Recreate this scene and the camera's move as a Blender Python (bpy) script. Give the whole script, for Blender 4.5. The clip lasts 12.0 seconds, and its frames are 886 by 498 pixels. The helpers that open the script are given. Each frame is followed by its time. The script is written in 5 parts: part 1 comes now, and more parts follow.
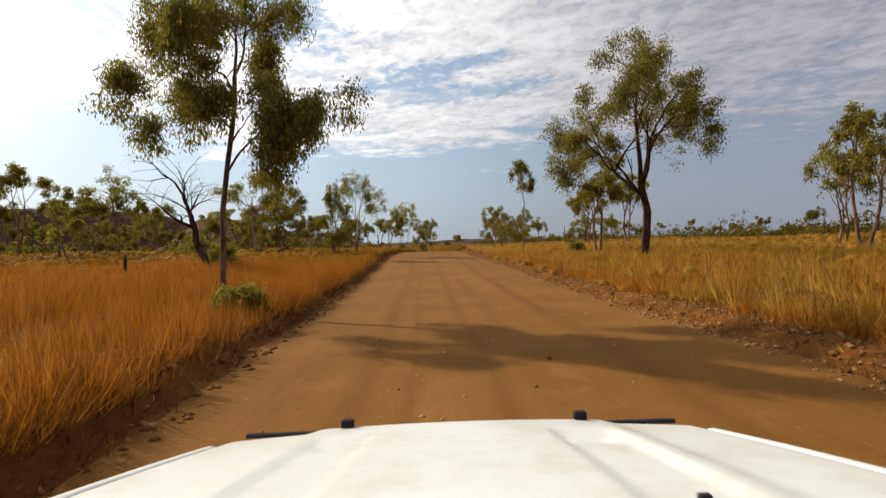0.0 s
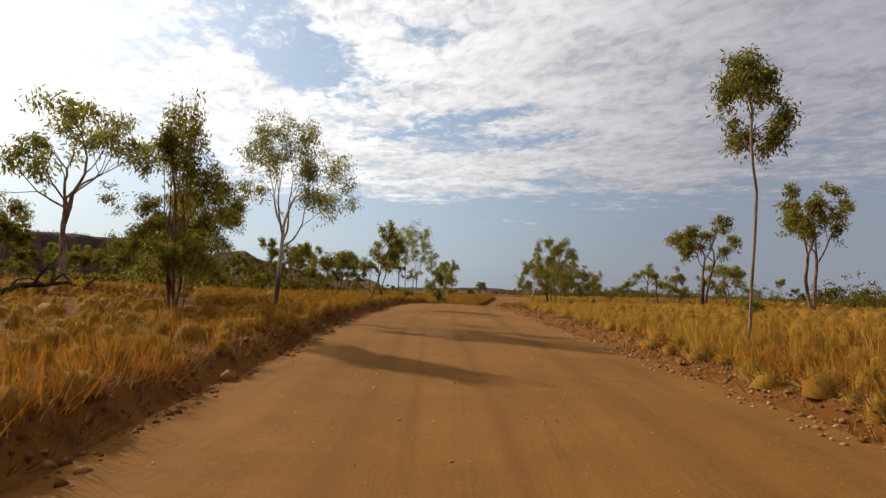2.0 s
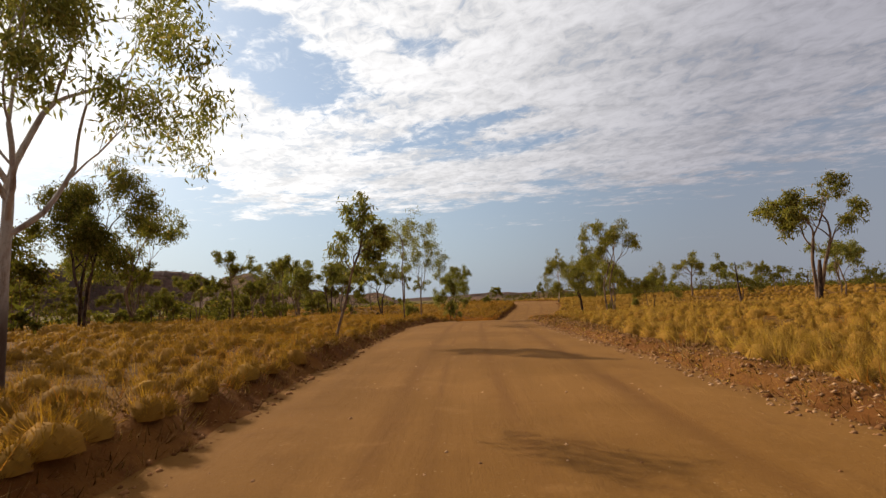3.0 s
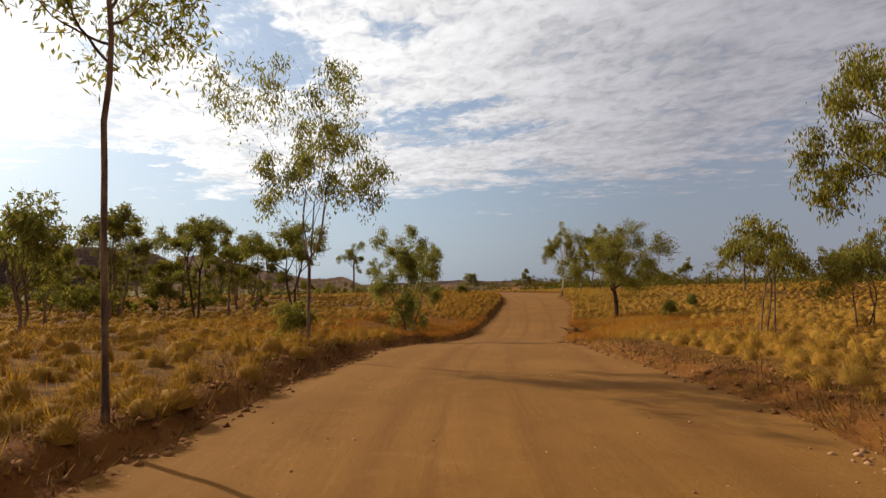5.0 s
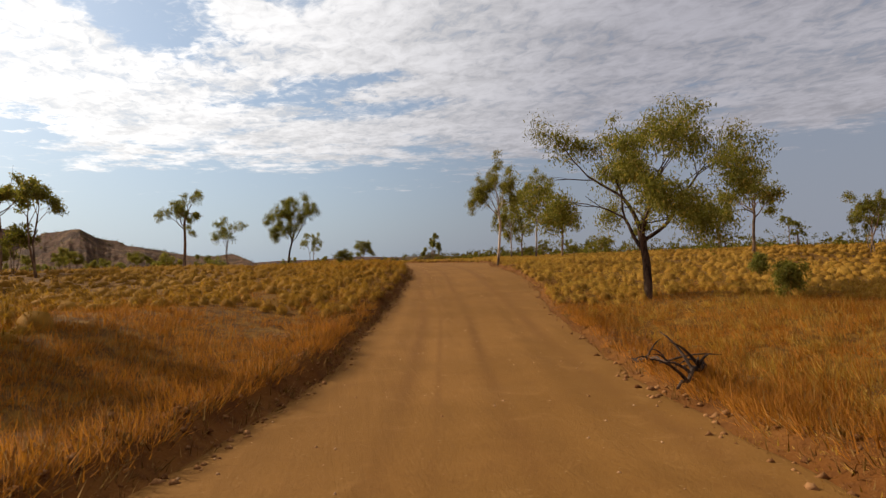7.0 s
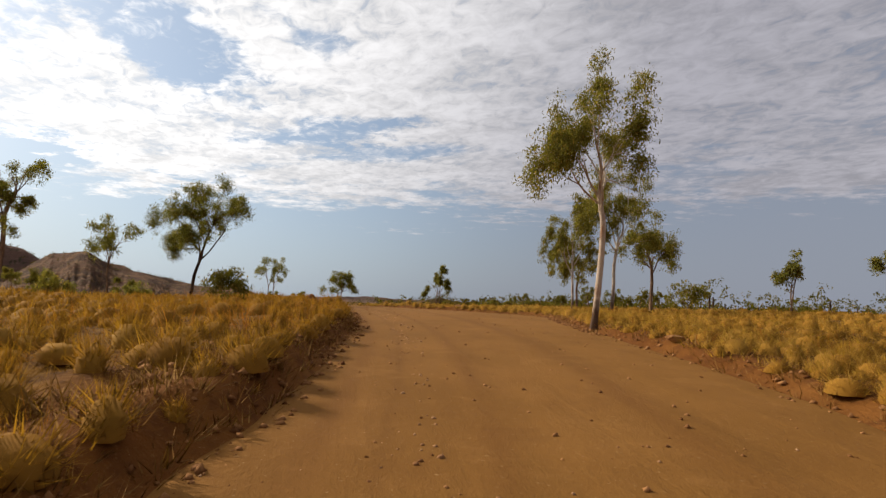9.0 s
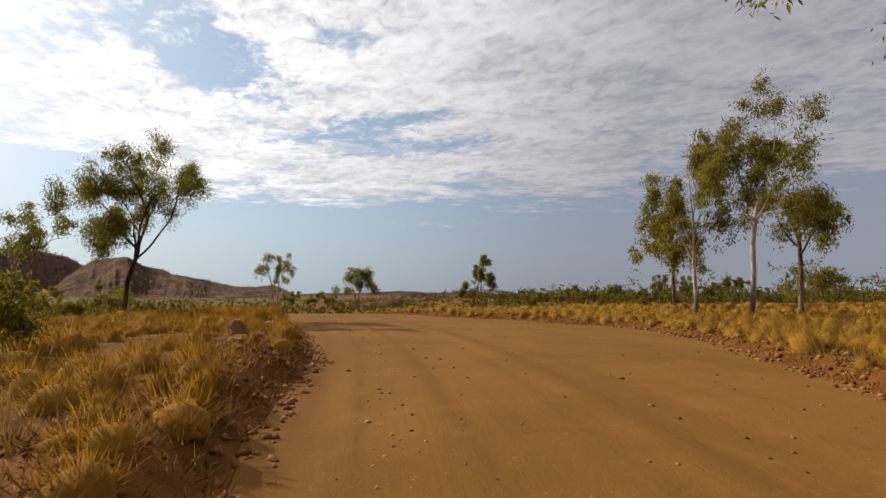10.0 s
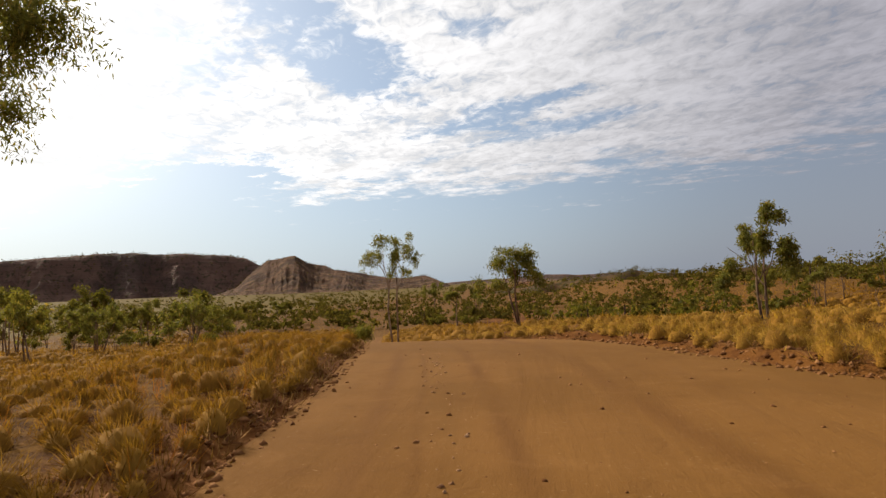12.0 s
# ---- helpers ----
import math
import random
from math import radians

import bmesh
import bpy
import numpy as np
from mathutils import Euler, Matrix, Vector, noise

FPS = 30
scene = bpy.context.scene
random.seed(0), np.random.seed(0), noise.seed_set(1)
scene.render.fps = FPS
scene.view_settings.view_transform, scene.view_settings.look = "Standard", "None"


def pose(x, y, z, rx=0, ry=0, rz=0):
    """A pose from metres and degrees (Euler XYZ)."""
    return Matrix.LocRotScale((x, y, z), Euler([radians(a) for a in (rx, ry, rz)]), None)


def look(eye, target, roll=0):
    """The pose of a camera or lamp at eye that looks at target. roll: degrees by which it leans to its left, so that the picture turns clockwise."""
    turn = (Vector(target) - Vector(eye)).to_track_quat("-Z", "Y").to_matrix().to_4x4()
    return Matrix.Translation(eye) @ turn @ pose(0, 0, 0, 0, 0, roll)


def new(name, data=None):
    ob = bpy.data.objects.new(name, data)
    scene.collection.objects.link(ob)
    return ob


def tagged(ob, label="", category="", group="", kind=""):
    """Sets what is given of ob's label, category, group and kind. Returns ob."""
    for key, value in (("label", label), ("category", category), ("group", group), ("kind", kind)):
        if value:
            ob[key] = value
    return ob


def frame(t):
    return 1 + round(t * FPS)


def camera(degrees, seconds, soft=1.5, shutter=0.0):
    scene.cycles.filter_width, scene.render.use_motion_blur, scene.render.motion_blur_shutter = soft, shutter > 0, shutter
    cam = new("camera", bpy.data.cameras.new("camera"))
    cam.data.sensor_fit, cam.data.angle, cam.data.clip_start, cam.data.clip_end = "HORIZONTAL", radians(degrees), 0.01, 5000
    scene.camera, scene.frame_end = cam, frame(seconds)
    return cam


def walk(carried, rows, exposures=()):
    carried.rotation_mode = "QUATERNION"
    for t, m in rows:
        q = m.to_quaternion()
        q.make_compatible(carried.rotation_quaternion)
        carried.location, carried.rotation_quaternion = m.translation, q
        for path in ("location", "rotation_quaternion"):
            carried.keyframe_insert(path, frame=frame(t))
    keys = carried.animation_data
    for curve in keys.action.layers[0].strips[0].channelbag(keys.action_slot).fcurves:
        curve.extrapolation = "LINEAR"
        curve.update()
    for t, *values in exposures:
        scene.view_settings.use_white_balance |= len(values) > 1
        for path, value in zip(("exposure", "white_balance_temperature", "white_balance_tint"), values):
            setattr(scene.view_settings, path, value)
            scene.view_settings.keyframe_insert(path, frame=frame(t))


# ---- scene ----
cam = camera(76.08, 12.0, soft=1.35, shutter=0.025)
PATH = [
    (0.0, 0.000, -0.000, 1.600, 89.46, 1.19, 0.00),
    (0.5, -0.190, 7.367, 1.546, 93.67, -1.90, 0.76),
    (1.0, -0.434, 14.770, 1.526, 93.80, -3.31, 1.12),
    (1.5, -0.662, 22.253, 1.548, 93.33, -2.14, 1.42),
    (2.0, -0.926, 29.642, 1.688, 94.18, -2.18, 1.78),
    (2.5, -1.162, 36.685, 1.902, 95.20, 0.17, 2.39),
    (3.0, -1.600, 43.262, 2.045, 94.99, 2.02, 2.83),
    (3.5, -1.894, 49.848, 2.125, 94.64, 1.16, 0.74),
    (4.0, -1.974, 56.435, 2.167, 94.30, 0.63, -0.56),
    (4.5, -1.960, 62.997, 2.185, 93.95, 0.47, -0.84),
    (5.0, -2.003, 69.506, 2.181, 93.60, 0.54, -0.50),
    (5.5, -1.752, 75.914, 2.157, 92.29, 0.71, -3.49),
    (6.0, -1.166, 82.021, 1.974, 91.39, 1.44, -6.08),
    (6.5, -0.463, 88.086, 1.606, 89.48, 2.36, -7.82),
    (7.0, 0.480, 94.321, 1.194, 91.06, 1.13, -10.60),
    (7.5, 1.709, 100.650, 0.865, 92.63, 0.06, -12.06),
    (8.0, 3.010, 107.048, 0.741, 94.20, -0.97, -11.73),
    (8.5, 4.186, 113.420, 0.871, 95.78, -2.10, -9.97),
    (9.0, 5.055, 119.686, 1.206, 95.59, -2.41, -9.80),
    (9.5, 5.937, 125.819, 1.590, 94.62, -0.22, -8.78),
    (10.0, 6.435, 131.950, 1.885, 94.73, -0.42, -6.43),
    (10.5, 6.623, 137.640, 2.106, 94.72, -0.40, -2.96),
    (11.0, 6.399, 142.723, 2.270, 94.19, 0.31, 1.40),
    (11.5, 5.872, 147.161, 2.371, 94.16, 2.55, 5.53),
    (12.0, 5.313, 151.550, 2.456, 93.46, 2.26, 8.43),
]
walk(cam, [(t, pose(*r)) for t, *r in PATH], [(0.0, 0.18), (1.0, 0.06), (12.0, 0.06)])

# ---- world, sun ----
SUN_AZ, SUN_EL = radians(-54), radians(31)      # azimuth from +y towards +x
SUN_DIR = Vector((math.sin(SUN_AZ) * math.cos(SUN_EL), math.cos(SUN_AZ) * math.cos(SUN_EL), math.sin(SUN_EL)))
sun = new("sun", bpy.data.lights.new("sun", "SUN"))
sun.data.energy, sun.data.angle, sun.data.color = 4.6, radians(0.6), (1.0, 0.93, 0.8)
sun.matrix_world = look(SUN_DIR * 100, (0, 0, 0))

world = bpy.data.worlds.new("outback_sky")
scene.world = world
world.use_nodes = True


class Nodes:
    """A short hand for building node trees."""

    def __init__(self, tree):
        self.tree = tree
        tree.nodes.clear()

    def add(self, kind, inputs=(), **props):
        n = self.tree.nodes.new(kind)
        if "operation" in props:
            n.operation = props["operation"]
        if props.get("use_clamp"):
            n.use_clamp = True
        if "interpolation_type" in props:
            n.interpolation_type = props["interpolation_type"]
        if "data_type" in props:
            n.data_type = props["data_type"]
        if "rotation_type" in props:
            n.rotation_type = props["rotation_type"]
        if "attribute_name" in props:
            n.attribute_name = props["attribute_name"]
        for key, v in (inputs.items() if isinstance(inputs, dict) else enumerate(inputs)):
            if v is None:
                continue
            if isinstance(v, bpy.types.NodeSocket):
                self.tree.links.new(v, n.inputs[key])
            else:
                n.inputs[key].default_value = v
        return n

    def math(self, op, a, b=None, c=None, clamp=False):
        return self.add("ShaderNodeMath", [a, b, c], operation=op, use_clamp=clamp).outputs[0]

    def noise(self, vec, scale, detail=3.0, rough=0.55, distort=0.0):
        return self.add("ShaderNodeTexNoise", {"Vector": vec, "Scale": scale, "Detail": detail, "Roughness": rough, "Distortion": distort}).outputs["Fac"]

    def smooth(self, v, lo, hi, a=0.0, b=1.0):
        return self.add("ShaderNodeMapRange", {"Value": v, "From Min": lo, "From Max": hi, "To Min": a, "To Max": b}, interpolation_type="SMOOTHSTEP").outputs[0]

    def mix(self, fac, a, b):
        n = self.add("ShaderNodeMix", {"Factor": fac}, data_type="RGBA")
        for sock, v in ((n.inputs[6], a), (n.inputs[7], b)):
            if isinstance(v, bpy.types.NodeSocket):
                self.tree.links.new(v, sock)
            else:
                sock.default_value = (*v, 1.0)
        return n.outputs[2]


def build_sky():
    N = Nodes(world.node_tree)
    d = N.add("ShaderNodeTexCoord").outputs["Generated"]
    air_node = N.add("ShaderNodeTexSky")
    air_node.sky_type, air_node.sun_disc = "NISHITA", False
    air_node.sun_elevation, air_node.sun_rotation = SUN_EL, SUN_AZ
    air_node.dust_density, air_node.air_density, air_node.ozone_density = 2.2, 1.0, 1.5
    sky = air_node.outputs[0]
    sky = N.add("ShaderNodeVectorMath", [sky, (0.08, 0.088, 0.098)], operation="MULTIPLY").outputs[0]
    xyz = N.add("ShaderNodeSeparateXYZ", [d])
    x, y, z = xyz.outputs
    h = N.math("ADD", N.math("MAXIMUM", z, 0.0), 0.06)
    p = N.add("ShaderNodeCombineXYZ", [N.math("DIVIDE", x, h), N.math("DIVIDE", y, h), 0.0]).outputs[0]
    az = N.math("MULTIPLY", N.math("ARCTAN2", x, y), 57.2958)
    el = N.math("MULTIPLY", N.math("ARCSINE", z), 57.2958)

    def along(turn, long, wide):
        """The cloud plane turned about the zenith and drawn out along one way."""
        q = N.add("ShaderNodeVectorRotate", {"Vector": p, "Angle": radians(turn)}, rotation_type="Z_AXIS").outputs[0]
        return N.add("ShaderNodeVectorMath", [q, (1 / long, 1 / wide, 1.0)], operation="MULTIPLY").outputs[0]

    # the deck: broad swells drawn out across the road, small ripples and puffs in them
    big = N.noise(along(24, 2.0, 1.0), 0.8, 4.0, 0.55, 0.4)
    mid = N.noise(along(30, 1.5, 0.9), 3.2, 6.0, 0.62, 0.5)
    fine = N.noise(along(-20, 0.8, 1.1), 12.0, 4.0, 0.6, 0.7)
    wisp = N.noise(along(10, 1.2, 1.0), 5.0, 5.0, 0.66)
    rough_el = N.math("ADD", el, N.math("MULTIPLY", N.math("SUBTRACT", N.math("ADD", big, wisp), 1.0), 9.0))
    lift = N.smooth(rough_el, 6.5, 12.5, -0.42, 0.16)
    # blue breaks: bearing and height of the middle, turn, half length, half width (degrees), depth
    gap = None
    for a0, e0, turn, length, width, depth in ((-19, 23.0, -22, 9.5, 3.6, 0.36), (-1, 16.7, 9, 9.5, 1.3, 0.34), (4, 14.9, 6, 8.0, 0.8, 0.26), (-32, 9.9, 14, 8.0, 1.9, 0.5), (-31, 21, -10, 6.0, 3.0, 0.2), (31, 12.5, 8, 9.0, 2.2, 0.2), (-4, 24.5, -14, 5.0, 1.4, 0.2), (-13, 11.2, 16, 5.0, 0.7, 0.2)):
        q = N.add("ShaderNodeCombineXYZ", [N.math("SUBTRACT", az, a0), N.math("SUBTRACT", el, e0), 0.0]).outputs[0]
        q = N.add("ShaderNodeVectorRotate", {"Vector": q, "Angle": radians(-turn)}, rotation_type="Z_AXIS").outputs[0]
        q = N.add("ShaderNodeVectorMath", [q, (1 / length, 1 / width, 0.0)], operation="MULTIPLY").outputs[0]
        far = N.add("ShaderNodeVectorMath", [q], operation="LENGTH").outputs["Value"]
        g = N.smooth(N.math("ADD", far, N.math("MULTIPLY", N.math("SUBTRACT", wisp, 0.5), 2.4)), 0.35, 1.35, -depth, 0.0)
        gap = g if gap is None else N.math("ADD", gap, g)
    # one thin low streak over the far plain
    q = N.add("ShaderNodeCombineXYZ", [N.math("DIVIDE", N.math("SUBTRACT", az, 21), 14.0), N.math("DIVIDE", N.math("SUBTRACT", el, 4.9), 0.9), 0.0]).outputs[0]
    far = N.add("ShaderNodeVectorMath", [q], operation="LENGTH").outputs["Value"]
    gap = N.math("ADD", gap, N.smooth(N.math("ADD", far, wisp), 0.5, 1.5, 0.34, 0.0))
    v = N.math("ADD", N.math("MULTIPLY", N.math("SUBTRACT", big, 0.5), 0.6), N.math("MULTIPLY", N.math("SUBTRACT", mid, 0.5), 0.55))
    v = N.math("ADD", v, N.math("MULTIPLY", N.math("SUBTRACT", fine, 0.5), N.smooth(el, 8, 18, 0.14, 0.66)))
    v = N.math("ADD", v, N.math("ADD", lift, gap))
    mask = N.smooth(v, -0.2, 0.16)
    toward = N.add("ShaderNodeVectorMath", [d, tuple(SUN_DIR)], operation="DOT_PRODUCT").outputs["Value"]
    glow = N.smooth(toward, 0.2, 0.98)
    shade = N.smooth(N.math("ADD", N.math("MULTIPLY", mid, 0.6), N.math("MULTIPLY", fine, 0.4)), 0.36, 0.64, 0.8, 1.14)
    cloud = N.mix(glow, (0.39, 0.38, 0.42), (1.12, 1.1, 1.08))
    cloud = N.add("ShaderNodeVectorMath", {0: cloud, "Scale": shade}, operation="SCALE").outputs[0]
    haze = N.smooth(z, -0.02, 0.3, 0.8, 0.4)
    pale = N.mix(glow, (0.29, 0.32, 0.38), (0.58, 0.71, 0.83))
    air = N.mix(haze, sky, pale)
    # grey veil low down, away from the sun
    veil = N.math("MULTIPLY", N.smooth(x, 0.0, 0.8, 0.0, 0.75), N.smooth(z, 0.08, 0.5, 1.0, 0.0))
    air = N.mix(veil, air, (0.265, 0.285, 0.345))
    col = N.mix(N.math("MULTIPLY", mask, 0.94), air, cloud)
    out = N.add("ShaderNodeOutputWorld")
    bg = N.add("ShaderNodeBackground", {"Color": col, "Strength": 1.0})
    world.node_tree.links.new(bg.outputs[0], out.inputs[0])


build_sky()

# ---- materials ----


def material(name, recipe, rough=0.9, bump=0.0, translucent=0.0, gloss=0.06):
    """recipe(N) gives a colour socket or colour, and a height socket or None."""
    m = bpy.data.materials.new(name)
    m.use_nodes = True
    N = Nodes(m.node_tree)
    col, height = recipe(N)
    out = N.add("ShaderNodeOutputMaterial")
    b = N.add("ShaderNodeBsdfPrincipled", {"Base Color": col if isinstance(col, bpy.types.NodeSocket) else (*col, 1), "Roughness": rough})
    b.inputs["Specular IOR Level"].default_value = gloss
    if height is not None and bump:
        n = N.add("ShaderNodeBump", {"Height": height, "Strength": 1.0, "Distance": bump})
        m.node_tree.links.new(n.outputs[0], b.inputs["Normal"])
    shader = b.outputs[0]
    if translucent:
        warm = N.add("ShaderNodeVectorMath", [col, (1.15, 1.15, 0.65)], operation="MULTIPLY").outputs[0]
        t = N.add("ShaderNodeBsdfTranslucent", {"Color": warm})
        shader = N.add("ShaderNodeMixShader", [translucent, shader, t.outputs[0]]).outputs[0]
    m.node_tree.links.new(shader, out.inputs[0])
    return m


def at_place(N):
    return N.add("ShaderNodeNewGeometry").outputs["Position"]


def island(N):
    return N.add("ShaderNodeNewGeometry").outputs["Random Per Island"]


def soil_recipe(N):
    p = at_place(N)
    a, b, c = N.noise(p, 0.35, 4), N.noise(p, 3.0, 5, 0.65), N.noise(p, 26.0, 4, 0.7)
    col = N.mix(N.smooth(a, 0.35, 0.65), (0.13, 0.045, 0.009), (0.18, 0.07, 0.015))
    col = N.mix(N.smooth(b, 0.45, 0.7, 0, 0.7), col, (0.08, 0.028, 0.008))
    col = N.mix(N.smooth(c, 0.55, 0.75, 0, 0.5), col, (0.28, 0.14, 0.05))
    # short dead grass and leaf litter away from the road
    cover = N.add("ShaderNodeAttribute", attribute_name="cover").outputs["Fac"]
    tuft = N.noise(p, 2.2, 6, 0.75)
    litter = N.mix(N.smooth(tuft, 0.4, 0.62), (0.06, 0.026, 0.005), (0.21, 0.1, 0.012))
    green = N.mix(N.smooth(N.noise(p, 0.04, 5, 0.65), 0.25, 0.5), litter, (0.12, 0.078, 0.013))
    return N.mix(cover, col, N.mix(N.smooth(cover, 0.82, 1.0), litter, green)), N.math("ADD", N.math("ADD", b, N.math("MULTIPLY", c, 0.35)), N.math("MULTIPLY", N.math("MULTIPLY", tuft, cover), 1.6))


def road_recipe(N):
    p = at_place(N)
    long = N.add("ShaderNodeMapping", {"Vector": p, "Scale": (1.6, 0.1, 1.0)}).outputs[0]
    streak, patch = N.noise(long, 1.4, 5, 0.6, 0.6), N.noise(p, 0.3, 4)
    grit, fine, pebble = N.noise(p, 9.0, 5, 0.7), N.noise(p, 60.0, 3, 0.7), N.noise(p, 22.0, 3, 0.6)
    col = N.mix(N.smooth(patch, 0.35, 0.65), (0.172, 0.076, 0.016), (0.208, 0.093, 0.0215))
    col = N.mix(N.smooth(streak, 0.5, 0.74, 0, 0.2), col, (0.12, 0.05, 0.012))
    col = N.mix(N.smooth(grit, 0.58, 0.75, 0, 0.4), col, (0.27, 0.125, 0.03))
    col = N.mix(N.smooth(pebble, 0.66, 0.72, 0, 0.7), col, (0.32, 0.18, 0.07))
    # the two wheel tracks, swept and darker
    worn = N.add("ShaderNodeAttribute", attribute_name="worn").outputs["Fac"]
    col = N.mix(N.math("MULTIPLY", worn, N.smooth(patch, 0.3, 0.62, 0.1, 0.45)), col, (0.11, 0.042, 0.01))
    blot = N.noise(p, 1.1, 5, 0.7, 0.5)
    col = N.mix(N.smooth(blot, 0.52, 0.72, 0, 0.35), col, (0.13, 0.052, 0.012))
    col = N.mix(N.smooth(blot, 0.46, 0.3, 0, 0.3), col, (0.27, 0.128, 0.036))
    return col, N.math("ADD", N.math("MULTIPLY", grit, 0.7), N.math("ADD", N.math("MULTIPLY", fine, 0.25), N.math("MULTIPLY", streak, 0.9)))


def bark_recipe(pale, dark, share, scar=0.0):
    def recipe(N):
        p = at_place(N)
        foot = N.add("ShaderNodeSeparateXYZ", [N.add("ShaderNodeTexCoord").outputs["Object"]]).outputs[2]
        tall = N.add("ShaderNodeMapping", {"Vector": p, "Scale": (1.0, 1.0, 0.3)}).outputs[0]
        a, b = N.noise(tall, 5.0, 5, 0.65), N.noise(p, 30.0, 4, 0.7)
        col = N.mix(N.smooth(a, share - 0.1, share + 0.1), dark, pale)
        if scar:
            ragged = N.math("SUBTRACT", foot, N.math("MULTIPLY", N.noise(tall, 2.5, 4), 2.2))
            col = N.mix(N.smooth(ragged, -0.6, scar - 0.6, 0.92, 0.0), col, (0.07, 0.035, 0.02))
        return N.mix(N.smooth(b, 0.5, 0.75, 0, 0.5), col, tuple(v * 0.6 for v in dark)), N.math("ADD", a, b)
    return recipe


def leaf_recipe(dark, mid, dry):
    def recipe(N):
        r = island(N)
        col = N.mix(r, dark, mid)
        return N.mix(N.smooth(r, 0.86, 0.95, 0, 0.8), col, dry), None
    return recipe


def straw_recipe(low, mid, high):
    def recipe(N):
        p, r = at_place(N), island(N)
        a = N.noise(p, 0.45, 4, 0.6)
        col = N.mix(r, low, mid)
        return N.mix(N.smooth(a, 0.4, 0.65, 0, 0.75), col, high), None
    return recipe


SOIL = material("red_soil", soil_recipe, 0.95, 0.05)
ROAD = material("graded_dirt", road_recipe, 0.92, 0.02)
BARK_PALE = material("pale_gum_bark", bark_recipe((0.33, 0.23, 0.15), (0.15, 0.085, 0.05), 0.48), 0.85, 0.02)
BARK_WHITE = material("white_gum_bark", bark_recipe((0.5, 0.42, 0.34), (0.26, 0.18, 0.13), 0.42, 1.2), 0.85, 0.02)
BARK_MOTTLED = material("mottled_gum_bark", bark_recipe((0.56, 0.43, 0.31), (0.3, 0.165, 0.095), 0.44, 0.35), 0.85, 0.025)
BARK_BROWN = material("brown_bark", bark_recipe((0.26, 0.16, 0.09), (0.1, 0.06, 0.04), 0.5), 0.9, 0.03)
BARK_BURNT = material("burnt_bark", bark_recipe((0.11, 0.066, 0.042), (0.036, 0.022, 0.016), 0.5), 0.9, 0.03)
LEAF_GREEN = material("gum_leaves", leaf_recipe((0.096, 0.093, 0.021), (0.25, 0.222, 0.05), (0.36, 0.24, 0.06)), 0.55, 0, 0.5, 0.05)
LEAF_OLIVE = material("olive_leaves", leaf_recipe((0.11, 0.1, 0.02), (0.265, 0.222, 0.044), (0.4, 0.25, 0.06)), 0.55, 0, 0.5, 0.05)
LEAF_GREY = material("grey_green_leaves", leaf_recipe((0.125, 0.122, 0.03), (0.31, 0.275, 0.07), (0.36, 0.25, 0.08)), 0.55, 0, 0.5, 0.05)
LEAF_WOOD = material("woodland_leaves", leaf_recipe((0.07, 0.064, 0.012), (0.18, 0.15, 0.027), (0.27, 0.165, 0.045)), 0.6, 0, 0.5, 0.03)
LEAF_FAR = material("far_scrub_leaves", leaf_recipe((0.055, 0.044, 0.011), (0.145, 0.112, 0.025), (0.22, 0.13, 0.04)), 0.9, 0, 0.4, 0.0)
STRAW_RED = material("rust_grass", straw_recipe((0.31, 0.11, 0.014), (0.47, 0.18, 0.034), (0.42, 0.145, 0.022)), 0.8, 0, 0.42)
STRAW_GOLD = material("golden_spinifex", straw_recipe((0.22, 0.106, 0.015), (0.41, 0.212, 0.032), (0.36, 0.17, 0.022)), 0.8, 0, 0.5)
# pale straw; also the right-hand spinifex, its sunlit look put into the colour
STRAW_PALE_LIT = material("pale_lit_straw", straw_recipe((0.33, 0.175, 0.032), (0.56, 0.33, 0.078), (0.46, 0.245, 0.042)), 0.8, 0, 0.5)
STRAW_DRY = material("dead_grass", straw_recipe((0.13, 0.055, 0.012), (0.34, 0.19, 0.06), (0.2, 0.09, 0.022)), 0.85, 0, 0.2)
STRAW_HEART = material("matted_grass", straw_recipe((0.2, 0.092, 0.013), (0.31, 0.158, 0.025), (0.26, 0.118, 0.016)), 0.9, 0, 0.1)
STONE_PALE = material("broken_pale_stone", lambda N: (N.mix(island(N), (0.2, 0.085, 0.03), (0.42, 0.24, 0.12)), N.noise(at_place(N), 30.0, 4)), 0.9, 0.01)
STONE = material("ironstone", lambda N: (N.mix(island(N), (0.11, 0.04, 0.012), (0.32, 0.15, 0.055)), N.noise(at_place(N), 30.0, 4)), 0.9, 0.01)

# ---- lie of the land ----
ROAD_Y = [-80, 0, 15, 23, 31, 38, 45, 52, 59, 65, 72, 79, 85, 88, 91.5, 98, 104, 110, 118, 125, 131, 137.6, 143.4, 148.6, 153, 158, 166, 170, 176, 190, 210, 260, 400]
ROAD_Z = [0, 0, -.05, -.03, .08, .28, .43, .52, .57, .58, .56, .48, .3, .15, -.15, -.75, -1.1, -1.05, -.55, .05, .4, .65, .75, .8, .8, .8, .78, .6, -.2, -2.2, -4, -5.8, -7]
LINE_Y = [-80, 0, 22, 36.7, 49.8, 63, 69.5, 75.9, 82, 88, 94.3, 100.6, 107, 113.4, 119.7, 125.8, 132, 137.6, 142.7, 147.2, 151.5, 157, 162, 168, 172, 177, 184, 197, 220, 400]
